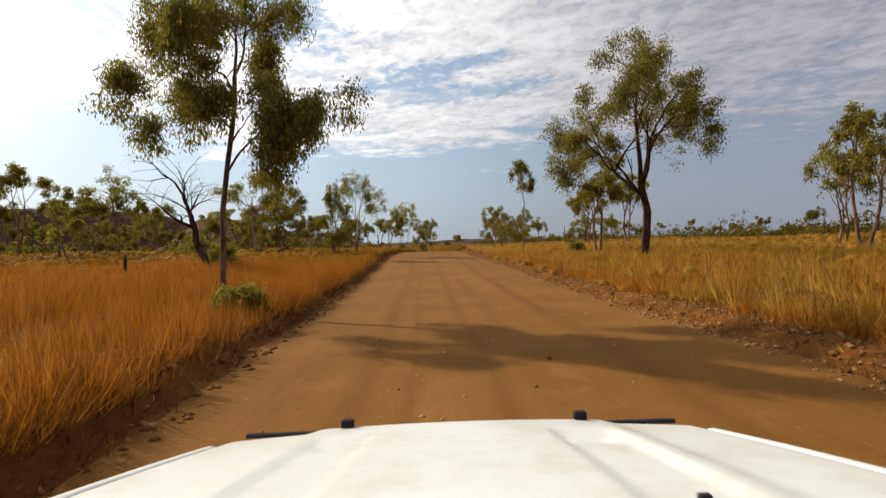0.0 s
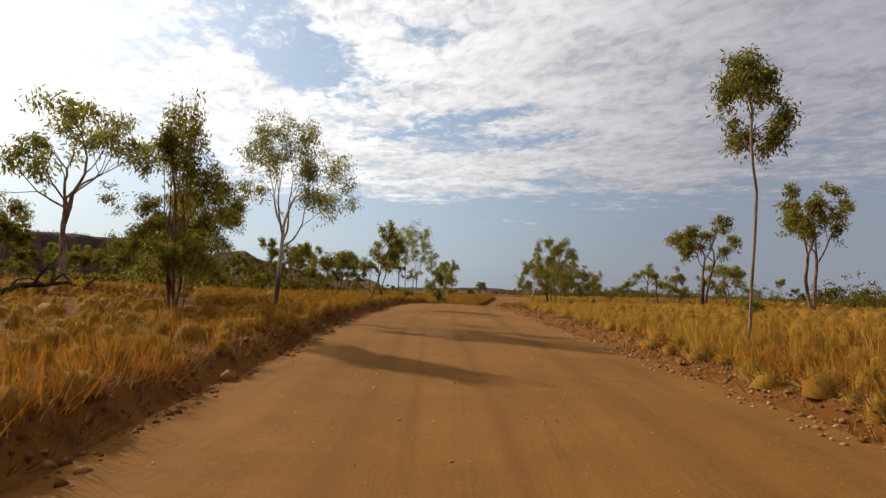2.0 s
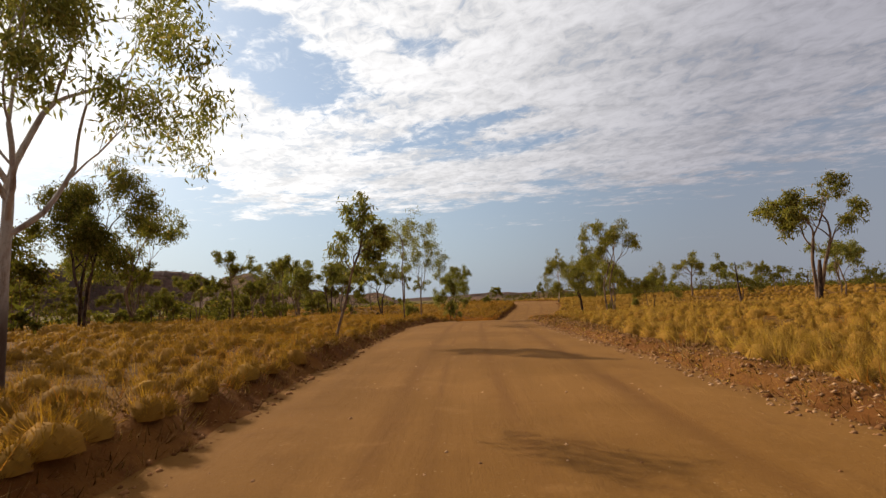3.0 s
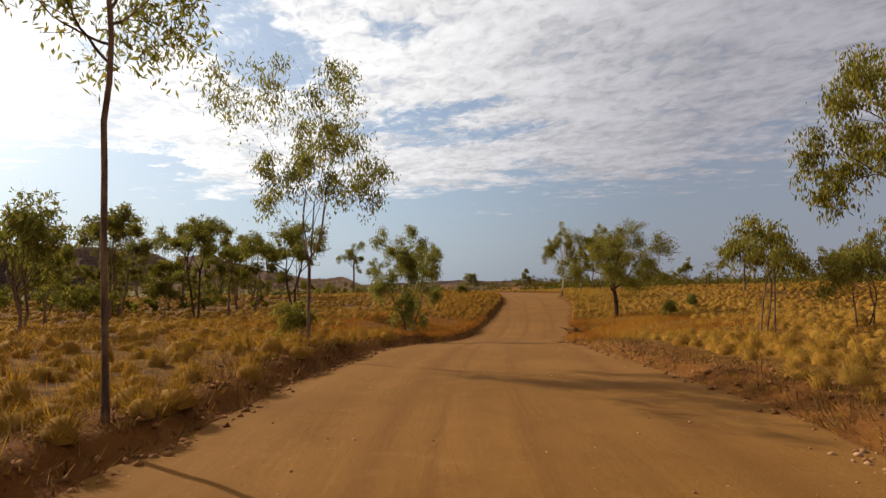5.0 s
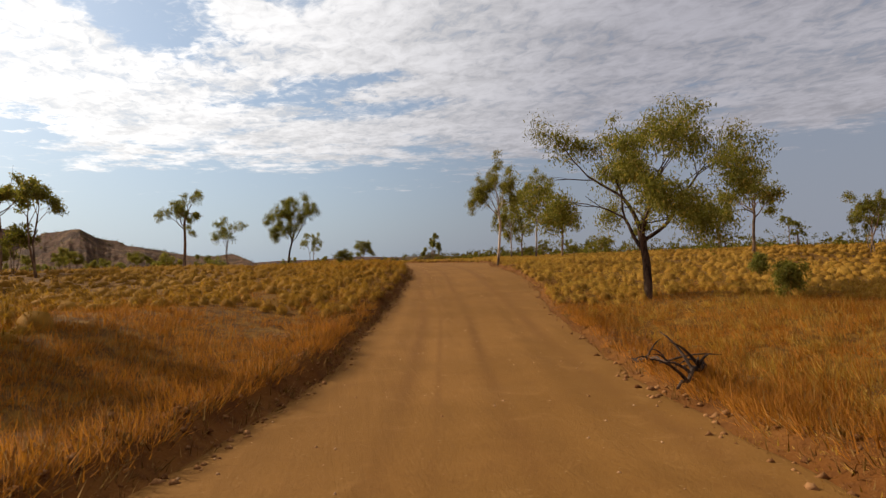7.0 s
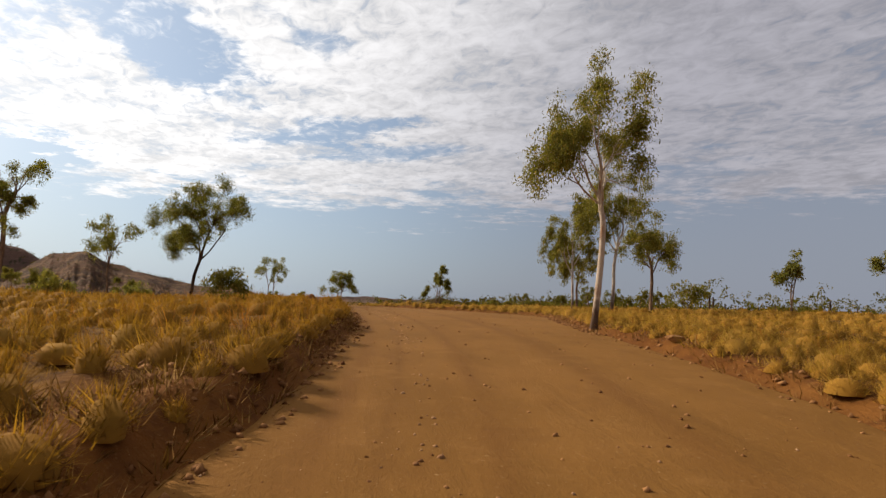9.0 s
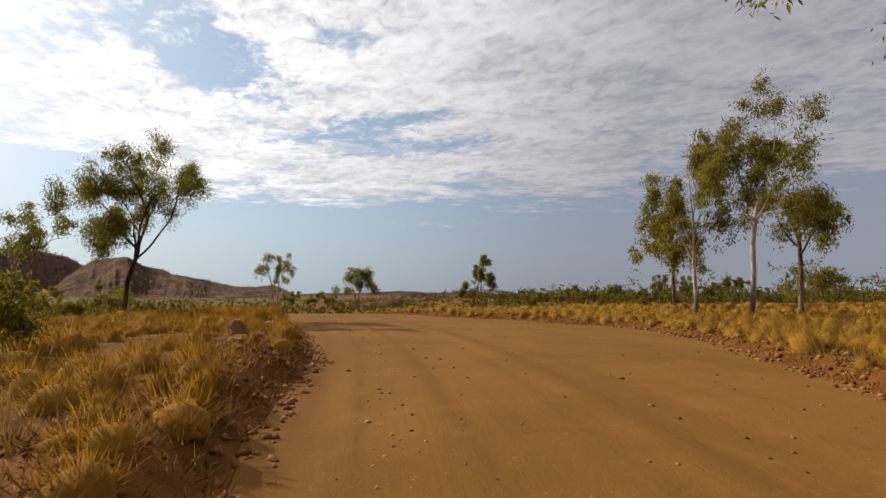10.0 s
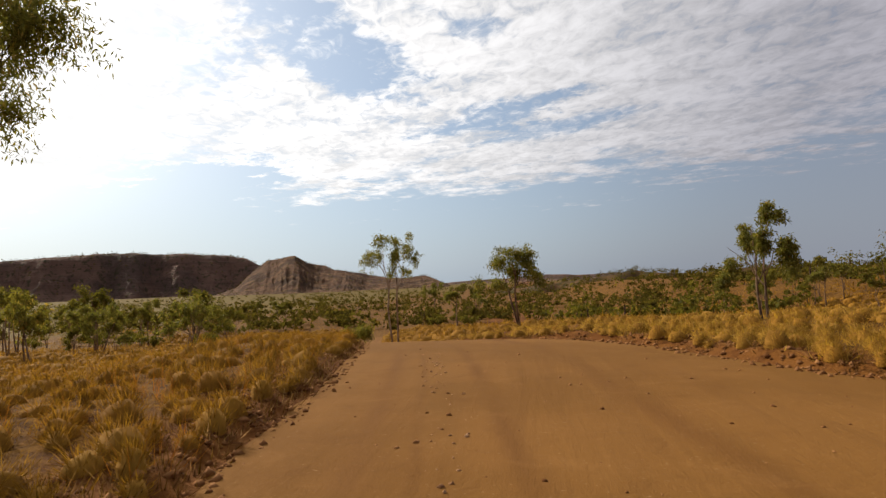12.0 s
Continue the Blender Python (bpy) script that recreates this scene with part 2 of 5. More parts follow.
LINE_X = [0.4, 0, -.66, -1.16, -1.9, -1.96, -2.0, -1.75, -1.17, -.46, .48, 1.71, 3.0, 4.2, 5.05, 5.94, 6.44, 6.62, 6.4, 5.87, 5.3, 4.5, 3.6, 2.3, 0.6, -2.0, -5.5, -10, -16, -50]
LEFT_Y = [-80, 0, 15, 22, 60, 77, 97, 100, 104, 110, 114, 120, 124, 128, 135, 145, 150, 155, 160, 166, 400]
LEFT_D = [-2.5, -2.5, -2.8, -3.0, -3.05, -3.2, -3.2, -2.9, -2.5, -2.6, -2.4, -2.0, -1.6, -1.35, -1.15, -1.2, -1.6, -2.2, -2.2, -1.8, -1.8]
RIGHT_Y = [-80, 0, 15, 32, 38, 45, 60, 78, 84, 88, 95, 105, 114, 122, 134, 140, 145, 149, 153, 157, 161, 168, 175, 400]
RIGHT_D = [4.8, 4.8, 5.0, 5.2, 4.6, 4.6, 4.2, 4.0, 3.5, 3.15, 3.0, 3.5, 3.9, 5.0, 5.4, 6.6, 8.7, 10.2, 10.4, 8.6, 6.2, 5.2, 3.2, 3.2]
PLAIN_Y = [-80, 0, 30, 50, 80, 95, 108, 118, 125, 135, 150, 160, 170, 180, 190, 200, 230, 300, 600, 4000]
PLAIN_Z = [.35, .4, .65, 1.15, .95, .4, .0, .05, .45, 1.0, 1.25, 1.25, 1.1, .3, -.7, -1.6, -3.8, -5.5, -7, -8]


def soft_curve(y, ys, zs):
    """A smoothed broken line."""
    return (np.interp(y - 3, ys, zs) + 2 * np.interp(y, ys, zs) + np.interp(y + 3, ys, zs)) / 4


def hump(x, y, size, seed):
    """Smooth random swells between -1 and 1."""
    r = np.random.RandomState(seed)
    total = 0
    for k in range(6):
        a, ph = r.uniform(0, 6.28), r.uniform(0, 6.28)
        w = 6.28 / (size * r.uniform(0.7, 1.6))
        total = total + np.sin((x * math.cos(a) + y * math.sin(a)) * w + ph)
    return total / 6


def line_x(y):
    return soft_curve(y, LINE_Y, LINE_X)


def edges(y):
    wob = 0.13 * hump(y, y * 0, 6, 3) + 0.1 * hump(y, y * 0, 1.7, 4)
    wob2 = 0.2 * hump(y, y * 0, 7, 5) + 0.12 * hump(y, y * 0, 1.9, 6)
    return soft_curve(y, LEFT_Y, LEFT_D) + wob, soft_curve(y, RIGHT_Y, RIGHT_D) + wob2


def step(v, lo, hi):
    u = np.clip((v - lo) / (hi - lo), 0, 1)
    return u * u * (3 - 2 * u)


def land(x, y, bed=0.0):
    """Height of the ground at x, y; numpy arrays or numbers."""
    x, y = np.asarray(x, float), np.asarray(y, float)
    d = x - line_x(y)
    el, er = edges(y)
    road = soft_curve(y, ROAD_Y, ROAD_Z) + 0.05 * (1 - ((d - (el + er) / 2) / 4.5) ** 2).clip(-1, 1) - bed
    rut = 0.018 * hump(d * 1.0, y * 0.04, 0.9, 12) + 0.012 * hump(x, y, 1.3, 13)
    out_l, out_r = el - d, d - er
    out = np.maximum(np.maximum(out_l, out_r), 0)
    plain = soft_curve(y, PLAIN_Y, PLAIN_Z)
    plain = plain + 0.16 * hump(x, y, 11, 21) + 0.4 * hump(x, y, 60, 22) * step(out, 8, 40)
    rise = np.where(out_r > 0, 0.45 * step(out_r, 8, 45) * (1 - step(y, 150, 185)) - 0.3 * (1 - step(out_r, 3, 14)) * step(y, 20, 45), -0.9 * step(out_l, 25, 90))
    valley = 1.4 * step(y, 150, 176) * (1 - step(y, 215, 260)) * step(out_l, 2, 8)
    valley = valley + 0.38 * step(out_l, 2, 7) * step(y, 112, 128) * (1 - step(y, 158, 172))
    plain = plain + rise - valley
    # the open side stays high beyond the bend
    plain = plain + step(x, 20, 52) * step(y, 150, 185) * np.maximum(0.7 - plain, 0)
    away = np.hypot(x, y - 100)
    plain = plain * (1 - step(away, 300, 900)) - 7 * step(away, 300, 900)
    bank = np.where(out_l > 0, (0.36 + 0.12 * hump(y, y * 0, 9, 7)) * (1 - 0.55 * step(y, 144, 154)), 0.2 + 0.1 * hump(y, y * 0, 5, 8))
    lip = bank * step(out + 0.2 * hump(x, y, 1.1, 10), 0.0, 0.5) * step(out, 0, 0.12) + 0.07 * hump(x, y, 0.6, 9) * step(out, 0.05, 0.3) * (1 - step(out, 2, 5))
    mixed = (road + lip) * (1 - step(out, 1.2, 6.0)) + plain * step(out, 1.2, 6.0)
    return np.where(out > 0, mixed, road + rut)


def sheet(name, xs, ys, zs, mat):
    """A grid of points as one smooth mesh."""
    rows, cols = xs.shape
    co = np.stack([xs, ys, zs], -1).reshape(-1, 3)
    i = np.arange(rows * cols).reshape(rows, cols)
    quads = np.stack([i[:-1, :-1], i[:-1, 1:], i[1:, 1:], i[1:, :-1]], -1).reshape(-1, 4)
    return new(name, mesh_of(name, co, quads, mat, True))


def mesh_of(name, co, faces, mat, smooth=False):
    """A mesh from arrays: co (n, 3); faces (m, 3) or (m, 4)."""
    me = bpy.data.meshes.new(name)
    k = faces.shape[1]
    me.vertices.add(len(co))
    me.vertices.foreach_set("co", np.asarray(co, np.float32).ravel())
    me.loops.add(faces.size)
    me.loops.foreach_set("vertex_index", faces.astype(np.int32).ravel())
    me.polygons.add(len(faces))
    me.polygons.foreach_set("loop_start", np.arange(len(faces), dtype=np.int32) * k)
    me.polygons.foreach_set("loop_total", np.full(len(faces), k, np.int32))
    me.update(calc_edges=True)
    me.validate()
    if smooth:
        me.polygons.foreach_set("use_smooth", np.ones(len(faces), bool))
    me.materials.append(mat)
    return me


def build_ground():
    ys = np.concatenate([np.linspace(-70, -6, 25), np.arange(-5.75, 185, 0.45), 185 + np.geomspace(1, 3600, 60)])
    grow = np.concatenate([np.arange(0.12, 2.2, 0.12), np.arange(2.3, 12, 0.35), 12 + np.geomspace(0.6, 3200, 50)])
    el, er = edges(ys)
    centre = line_x(ys)
    centre = np.where(ys > 170, line_x(170.0), centre)
    el, er = np.where(ys > 170, edges(170.0)[0], el), np.where(ys > 170, edges(170.0)[1], er)
    left = el[:, None] - grow[::-1][None, :]
    right = er[:, None] + grow[None, :]
    under = el[:, None] + (er - el)[:, None] * np.linspace(0, 1, 9)[None, :]
    d = np.concatenate([left, under, right], 1)
    xs = centre[:, None] + d
    yy = np.repeat(ys[:, None], d.shape[1], 1)
    zs = land(xs, yy)
    zs[ys < 170, len(grow) + 1:len(grow) + 8] -= 0.15
    flat = ys >= 170
    dd = xs - line_x(yy)
    l2, r2 = edges(yy)
    hidden = flat[:, None] & (dd > l2) & (dd < r2)
    zs[hidden] -= 0.2
    ob = sheet("ground", xs, yy, zs, SOIL)
    out = np.maximum(el[:, None] - d, d - er[:, None])
    cover = 0.8 * step(out + 0.5 * hump(xs, yy, 3, 15), 0.6, 2.4) + 0.2 * step(out + 30 * hump(xs, yy, 45, 16) + 12 * hump(xs, yy, 14, 18), 45, 120)
    ob.data.attributes.new("cover", "FLOAT", "POINT").data.foreach_set("value", cover.astype(np.float32).ravel())
    tagged(ob, "red stony soil plain with low dirt banks", "ground", kind="structure")
    ys = ys[(ys > -71) & (ys < 230)]
    el, er = edges(ys)
    d = el[:, None] + (er - el)[:, None] * np.linspace(-0.004, 1.004, 110)[None, :]
    xs = line_x(ys)[:, None] + d
    yy = np.repeat(ys[:, None], 110, 1)
    zs = land(xs, yy) + 0.004
    zs[:, 0] -= 0.03
    zs[:, -1] -= 0.03
    ob = sheet("road", xs, yy, zs, ROAD)
    worn = sum(np.exp(-((d - w - 0.12 * hump(yy, yy * 0, 14, 17)) / w2) ** 2) for w, w2 in ((-0.82, 0.15), (-0.25, 0.05), (0.72, 0.12), (2.6, 0.2))).clip(0, 1)
    ob.data.attributes.new("worn", "FLOAT", "POINT").data.foreach_set("value", worn.astype(np.float32).ravel())
    tagged(ob, "graded orange dirt road with tyre ruts", "road", kind="structure")


build_ground()

# ---- far ranges ----


def hill_recipe(N):
    p = at_place(N)
    a, b = N.noise(p, 0.006, 5, 0.6), N.noise(p, 0.06, 5, 0.7)
    beds = N.noise(N.add("ShaderNodeMapping", {"Vector": p, "Scale": (0.15, 0.15, 4.0)}).outputs[0], 0.03, 5, 0.7)
    col = N.mix(N.smooth(a, 0.42, 0.58), (0.16, 0.092, 0.066), (0.105, 0.066, 0.052))
    col = N.mix(N.smooth(beds, 0.5, 0.62, 0, 0.25), col, (0.055, 0.038, 0.034))
    return N.mix(N.smooth(b, 0.52, 0.64, 0, 0.85), col, (0.05, 0.046, 0.022)), N.math("ADD", N.noise(p, 0.02, 7, 0.7), beds)


def spur_recipe(N):
    p = at_place(N)
    a, b, c = N.noise(p, 0.012, 5, 0.6), N.noise(p, 0.1, 5, 0.7), N.noise(p, 0.035, 6, 0.7)
    col = N.mix(N.smooth(a, 0.4, 0.6), (0.125, 0.063, 0.035), (0.075, 0.041, 0.025))
    col = N.mix(N.smooth(c, 0.48, 0.6, 0, 0.85), col, (0.2, 0.112, 0.058))
    return N.mix(N.smooth(b, 0.52, 0.62, 0, 0.6), col, (0.055, 0.042, 0.016)), N.math("ADD", a, N.math("ADD", c, b))


def rise_recipe(N):
    p = at_place(N)
    a, b = N.noise(p, 0.02, 5, 0.6), N.noise(p, 0.12, 5, 0.7)
    col = N.mix(N.smooth(a, 0.4, 0.6), (0.13, 0.066, 0.026), (0.085, 0.05, 0.02))
    return N.mix(N.smooth(b, 0.46, 0.58), col, (0.045, 0.036, 0.012)), b


RISE = material("scrubby_slope", rise_recipe, 0.95, 2.0)
SPUR = material("rocky_spur", spur_recipe, 0.95, 10.0)
HILL = material("rocky_hill", hill_recipe, 0.95, 14.0)
RIDGE_POINTS = {}


def ridge(name, dist, depth, crest_az, crest_el, seed, label, cliff=0.55, mat=None, brow=0.92):
    """A range of hills with its crest at the given bearings and elevations, in degrees."""
    na, nr = 420, 44
    deg = np.linspace(crest_az[0], crest_az[-1], na)
    crest = np.tan(np.radians(np.interp(deg, crest_az, crest_el))) * dist + 0.02 * dist * 0.05 * hump(deg * 10, deg * 0, 14, seed)
    az = np.radians(deg)[:, None]
    v = np.linspace(0, 1, nr)[None, :]
    r = dist + depth * (v - 0.42) + 0.16 * depth * hump(deg[:, None] * 40, v * 60, 150, seed) * (1 - v)
    x, y = r * np.sin(az), r * np.cos(az) + 60
    # scree slope, cliff, flat top, back slope
    prof = np.interp(v, [0, 0.12, 0.3, 0.37, 0.42, 0.6, 1], [0, 0.16, cliff, brow, 1.0, 0.98, 0])
    spur = 0.12 * hump(x, y, depth * 0.32, seed + 1) + 0.08 * hump(x, y, depth * 0.1, seed + 2) + 0.06 * hump(x, y, depth * 0.035, seed + 4) + 0.05 * hump(x, y, depth * 0.014, seed + 5)
    # gullies cut down the slope, wandering a little
    rib = 1 - 2 * np.abs(hump(deg[:, None] * 40 + 70 * v + 14 * hump(x, y, depth * 0.3, seed + 7), v * 0, 70, seed + 8)) ** 0.7
    rib = rib + 0.5 * (1 - 2 * np.abs(hump(deg[:, None] * 40 - 50 * v, v * 25, 24, seed + 9)) ** 0.7)
    spur = spur + 0.045 * rib
    z = -14 + (crest[:, None] + 14) * np.clip(prof + spur * np.sin(np.pi * np.clip(v / 0.42, 0, 1)), 0, 1.02)
    RIDGE_POINTS[name] = (x, y, z)
    return tagged(sheet(name, x, y, z, mat or HILL), label, "hills", kind="structure")


ridge("mesa_range", 2200, 520, [-80, -60, -50, -44.6, -41, -37, -31.4, -28, -26.2, -25.2, -23, -18], [1.6, 2.4, 2.8, 3.1, 3.4, 3.7, 3.55, 3.4, 3.05, 2.4, 1.2, -0.3], 31, "dark flat-topped rocky range with shaded scree slopes", 0.66)
ridge("rocky_spur", 1750, 1000, [-30, -27, -26, -25, -24.2, -23.3, -21.6, -20.5, -18.9, -18.1, -15, -12.9, -11.5, -9.6, -8, -6.9, -5], [-0.5, 0.3, 1.3, 2.25, 2.85, 2.95, 3.05, 2.45, 2.2, 1.75, 1.25, 0.75, 0.75, 0.95, 0.3, -0.4, -0.6], 38, "sunlit tan rocky spur below the range", 0.62, SPUR, 0.8)
ridge("far_hills", 3300, 600, [-12, -6, -2, 2, 5, 9, 14, 20, 28, 36, 40, 44, 52, 65], [-0.3, 0.2, 0.25, 0.5, 0.35, 0.4, 0.1, 0.05, 0.1, 0.4, 0.95, 0.5, 0.2, 0.1], 41, "low hazy brown hills on the horizon", 0.4)
ridge("scrubby_rise", 520, 260, [-3, 0, 3, 6, 7.5, 9, 10.2, 12, 14, 16, 18, 21, 26, 34, 50, 70], [-0.8, -0.35, -0.05, 0.25, 0.45, 0.75, 0.5, 0.4, 0.3, 0.5, 0.6, 0.35, 0.25, 0.2, -0.1, -0.5], 45, "low scrubby brown rise beyond the valley", 0.5, RISE)

# ---- helpers for things ----


def part(name, bm, mat, parent, label=""):
    me = bpy.data.meshes.new(name)
    bm.to_mesh(me)
    bm.free()
    me.materials.append(mat)
    ob = new(name, me)
    ob.parent = parent
    if label:
        tagged(ob, label)
    return ob


def part_mesh(name, me, parent, label=""):
    ob = new(name, me)
    ob.parent = parent
    if label:
        tagged(ob, label)
    return ob


# ---- trees ----


def tube(path, radii, sides=6):
    """Points and quads of a tapered tube along a path."""
    path, radii = np.asarray(path, float), np.asarray(radii, float)
    tan = np.gradient(path, axis=0)
    tan /= np.linalg.norm(tan, axis=1)[:, None] + 1e-9
    side = np.cross(tan, (0.31, 0.9, 0.3))
    side /= np.linalg.norm(side, axis=1)[:, None] + 1e-9
    up = np.cross(tan, side)
    a = np.linspace(0, 2 * np.pi, sides, endpoint=False)
    co = path[:, None] + radii[:, None, None] * (np.cos(a)[None, :, None] * side[:, None] + np.sin(a)[None, :, None] * up[:, None])
    n = len(path)
    i = np.arange(n * sides).reshape(n, sides)
    j = np.roll(i, -1, 1)
    return co.reshape(-1, 3), np.stack([i[:-1], j[:-1], j[1:], i[1:]], -1).reshape(-1, 4)


def bend(a, b, sag, n=6):
    """A bowed way from a to b."""
    a, b = np.asarray(a, float), np.asarray(b, float)
    u = np.linspace(0, 1, n)[:, None]
    return a + (b - a) * u + np.asarray(sag) * (4 * u * (1 - u))


def leaves_at(rng, centres, spread, count, size, droop, plain=False, wide=0.0):
    """Slim hanging leaves about cluster centres: points and triangles."""
    k = len(centres)
    c = np.repeat(centres, count, 0)
    s = np.repeat(spread, count)[:, None]
    off = rng.normal(0, 1, (k * count, 3))
    off *= (rng.uniform(0.02, 1, (k * count, 1)) ** 0.75) / (np.linalg.norm(off, axis=1)[:, None] + 1e-9)
    off[:, 2] = off[:, 2] * 0.75 - 0.15
    c = c + off * s
    way = rng.normal(0, 1, (k * count, 3))
    way[:, 2] -= droop
    way /= np.linalg.norm(way, axis=1)[:, None]
    flat = np.cross(way, rng.normal(0, 1, (k * count, 3)))
    flat /= np.linalg.norm(flat, axis=1)[:, None] + 1e-9
    ln = size * rng.uniform(0.6, 1.4, (k * count, 1))
    wd = ln * rng.uniform(0.1, 0.17, (k * count, 1))
    if wide:
        wd = ln * wide * rng.uniform(0.7, 1.3, (k * count, 1))
    if plain:
        co = np.stack([c - flat * wd, c + flat * wd, c + way * ln], 1)
        return co.reshape(-1, 3), np.arange(len(c) * 3).reshape(-1, 3)
    co = np.stack([c, c + way * ln * 0.45 + flat * wd, c + way * ln, c + way * ln * 0.45 - flat * wd], 1)
    i = np.arange(k * count)[:, None] * 4
    return co.reshape(-1, 3), i + np.array([[0, 1, 2, 3]])


def joined(pieces):
    co, fa, n = [], [], 0
    for c, f in pieces:
        co.append(c)
        fa.append(f + n)
        n += len(c)
    return np.concatenate(co), np.concatenate(fa)


def gum_meshes(seed, h, w, crown=0.45, stems=1, lean=(0, 0), bark=None, leaf=None, thick=0.035, dense=1.0, leaf_size=0.15, droop=1.2, fork=0.45, bare=False, plain=False, swing=0.0, levels=0, clump=1.0, lead=0.3):
    """The wood and leaf meshes of one gum tree whose foot is at the origin: stems that fork again and again, with leaves in clumps at the ends."""
    rng = np.random.RandomState(seed)
    levels = levels or (3 if plain else (5 if stems == 1 else 4))
    first = max(0.1, min(fork, crown + 0.08)) * h
    rest = h - first
    limbs, tips = [], []

    def grow(start, way, length, radius, level, mass=0):
        way = way / np.linalg.norm(way)
        n = 9 if level == 0 else (6 if level < 3 else 4)
        pts = [start]
        bow = rng.normal(0, 0.012 if level == 0 else 0.05, 3)
        for k in range(1, n):
            way = way + bow + rng.normal(0, 0.035 if level == 0 else 0.1, 3) + np.array([0, 0, 0.05 if level < 2 else (0.0 if level < 4 else -0.1)])
            way = way / np.linalg.norm(way)
            pts.append(pts[-1] + way * length / (n - 1))
        pts = np.array(pts)
        thin = 0.72 if level < levels else 0.25
        limbs.append((pts, radius * np.linspace(1, thin, n), level, mass))
        if level >= 2:
            tips.append((pts[-1], level, mass))
        if level == levels:
            tips.append((pts[n // 2], level, mass))
            return
        kids = (4 + int(lead * 5) if stems == 1 else 3) if level == 0 else (3 if rng.uniform() < 0.45 else 2)
        a0 = rng.uniform(0, 6.283)
        side = np.cross(way, (0.2, 0.9, 0.35))
        side /= np.linalg.norm(side)
        up = np.cross(way, side)
        for c in range(kids):
            a = a0 + 6.283 * c / kids + rng.normal(0, 0.35)
            open_by = rng.uniform(0.32, 0.78) + (0.75 * lead * c / kids if level == 0 else 0.0) if c else rng.uniform(0.15, 0.4)
            new_way = way * math.cos(open_by) + (side * math.cos(a) + up * math.sin(a)) * math.sin(open_by)
            at = pts[-1]
            if level == 0 and c > 1:
                u = (n - 1) * (1 - lead * rest / length * (c - 1) / (kids - 1) * rng.uniform(0.8, 1.0))
                at = pts[int(u)] * (1 - u % 1) + pts[min(int(u) + 1, n - 1)] * (u % 1)
            elif level > 0 and c:
                at = pts[rng.randint(n // 2, n)]
            share = (0.78 if c == 0 else rng.uniform(0.5, 0.72))
            grow(at, new_way, (rest * (1 - lead) * 0.4 + 0.1 * w if level == 0 else length * 0.78) * rng.uniform(0.75, 1.2), radius * thin * share, level + 1, len(limbs) * 8 + c if level < levels - 2 else mass)

    r0 = thick * h / stems ** 0.5
    for s in range(stems):
        foot = np.array([*(rng.normal(0, 0.12 * (stems > 1), 2)), -0.25])
        out = 0.05 + 0.2 * (stems > 1) * min(1.2, w / h)
        grow(foot, np.array([*rng.normal(0, out, 2), 1.0]), first + 0.25 + lead * rest, r0, 0)
    # bring the forks to the crown's width, height and lean
    ends = np.array([tip[0] for tip in tips])
    mid = ends[:, :2].mean(0)
    reach = np.percentile(np.abs(ends[:, :2] - mid), 93, axis=0) + 1e-6
    low, high = first * 0.75, ends[:, 2].max()
    pad = 0.05 * w + 0.1

    def fitted(p):
        p = np.array(p, float)
        t = np.clip((p[:, 2] - low) / (high - low), 0, 1)[:, None]
        e = np.clip(t * 2.2, 0, 1)
        aim = np.array([lean[0] * 1.1 + swing, lean[1]])
        scaled = (p[:, :2] - mid * 0.65) * np.clip((w / 2 - pad) / reach, 0.3, 2.5)
        base = p[:, :2] * np.clip(1 - 0.5 * p[:, 2:3] / h, 0.4, 1)
        xy = base * (1 - e) + scaled * e + aim * e ** 1.3 + np.array(lean) * np.clip(p[:, 2:3] / low, 0, 1) * 0.5 * (1 - e)
        z = np.where(p[:, 2] < low, p[:, 2], low + t[:, 0] ** 1.15 * (h - pad - low))
        return np.column_stack([xy, z])

    masses = np.array([tip[2] for tip in tips])
    rough_place = fitted(ends)
    pulled = max(rough_place[masses == m, 2].mean() * 0.38 + rough_place[masses == m, 2].max() * 0.62 for m in set(masses))
    stretch = (h - 0.02 * w - low) / (pulled - low)
    unstretched = fitted

    def fitted(p):
        p = unstretched(p)
        p[:, 2] = np.where(p[:, 2] > low, np.minimum(low + (p[:, 2] - low) * stretch, h * 1.01), p[:, 2])
        return p

    placed = fitted(ends)
    hearts = {m: placed[masses == m].mean(0) for m in set(masses)}

    def drawn(p, m):
        """Draw the ends of one limb together, so that the crown falls into separate masses."""
        heart = hearts[m] if m in hearts else p.mean(0)
        return heart + (p - heart) * 0.62

    left_out = {m for m in sorted(hearts) if rng.uniform() < (0.0 if plain else 0.16)}
    wood = []
    for pts, rad, level, mass in limbs:
        pts = fitted(pts)
        if level > levels - 2 and level > 1 and not bare and (mass in left_out or abs(pts[-1, 0] - lean[0] * 1.1 - swing) > 0.55 * w):
            continue
        if level == 0:
            rad = rad.copy()
            rad[0] *= 1.4
        if plain:
            k = [0, len(pts) // 2, len(pts) - 1]
            wood.append(tube(pts[k], rad[k], 5 if level == 0 else 3))
        else:
            wood.append(tube(pts, rad, (9, 7, 6, 4, 3, 3)[min(level, 5)]))
    wood = mesh_of("trunk", *joined(wood), bark or BARK_BROWN, True)
    if bare:
        return wood, None
    ends = np.array([drawn(p[None], m)[0] for p, m in zip(placed, masses)])
    rank = np.array([tip[1] for tip in tips])
    keep = (rank >= levels - 1 - (levels > 3)) & np.array([m not in left_out for m in masses]) & (ends[:, 2] > crown * h * 0.85) & (np.abs(ends[:, 0] - lean[0] * 1.1 - swing) < 0.58 * w)
    ends = ends[keep]
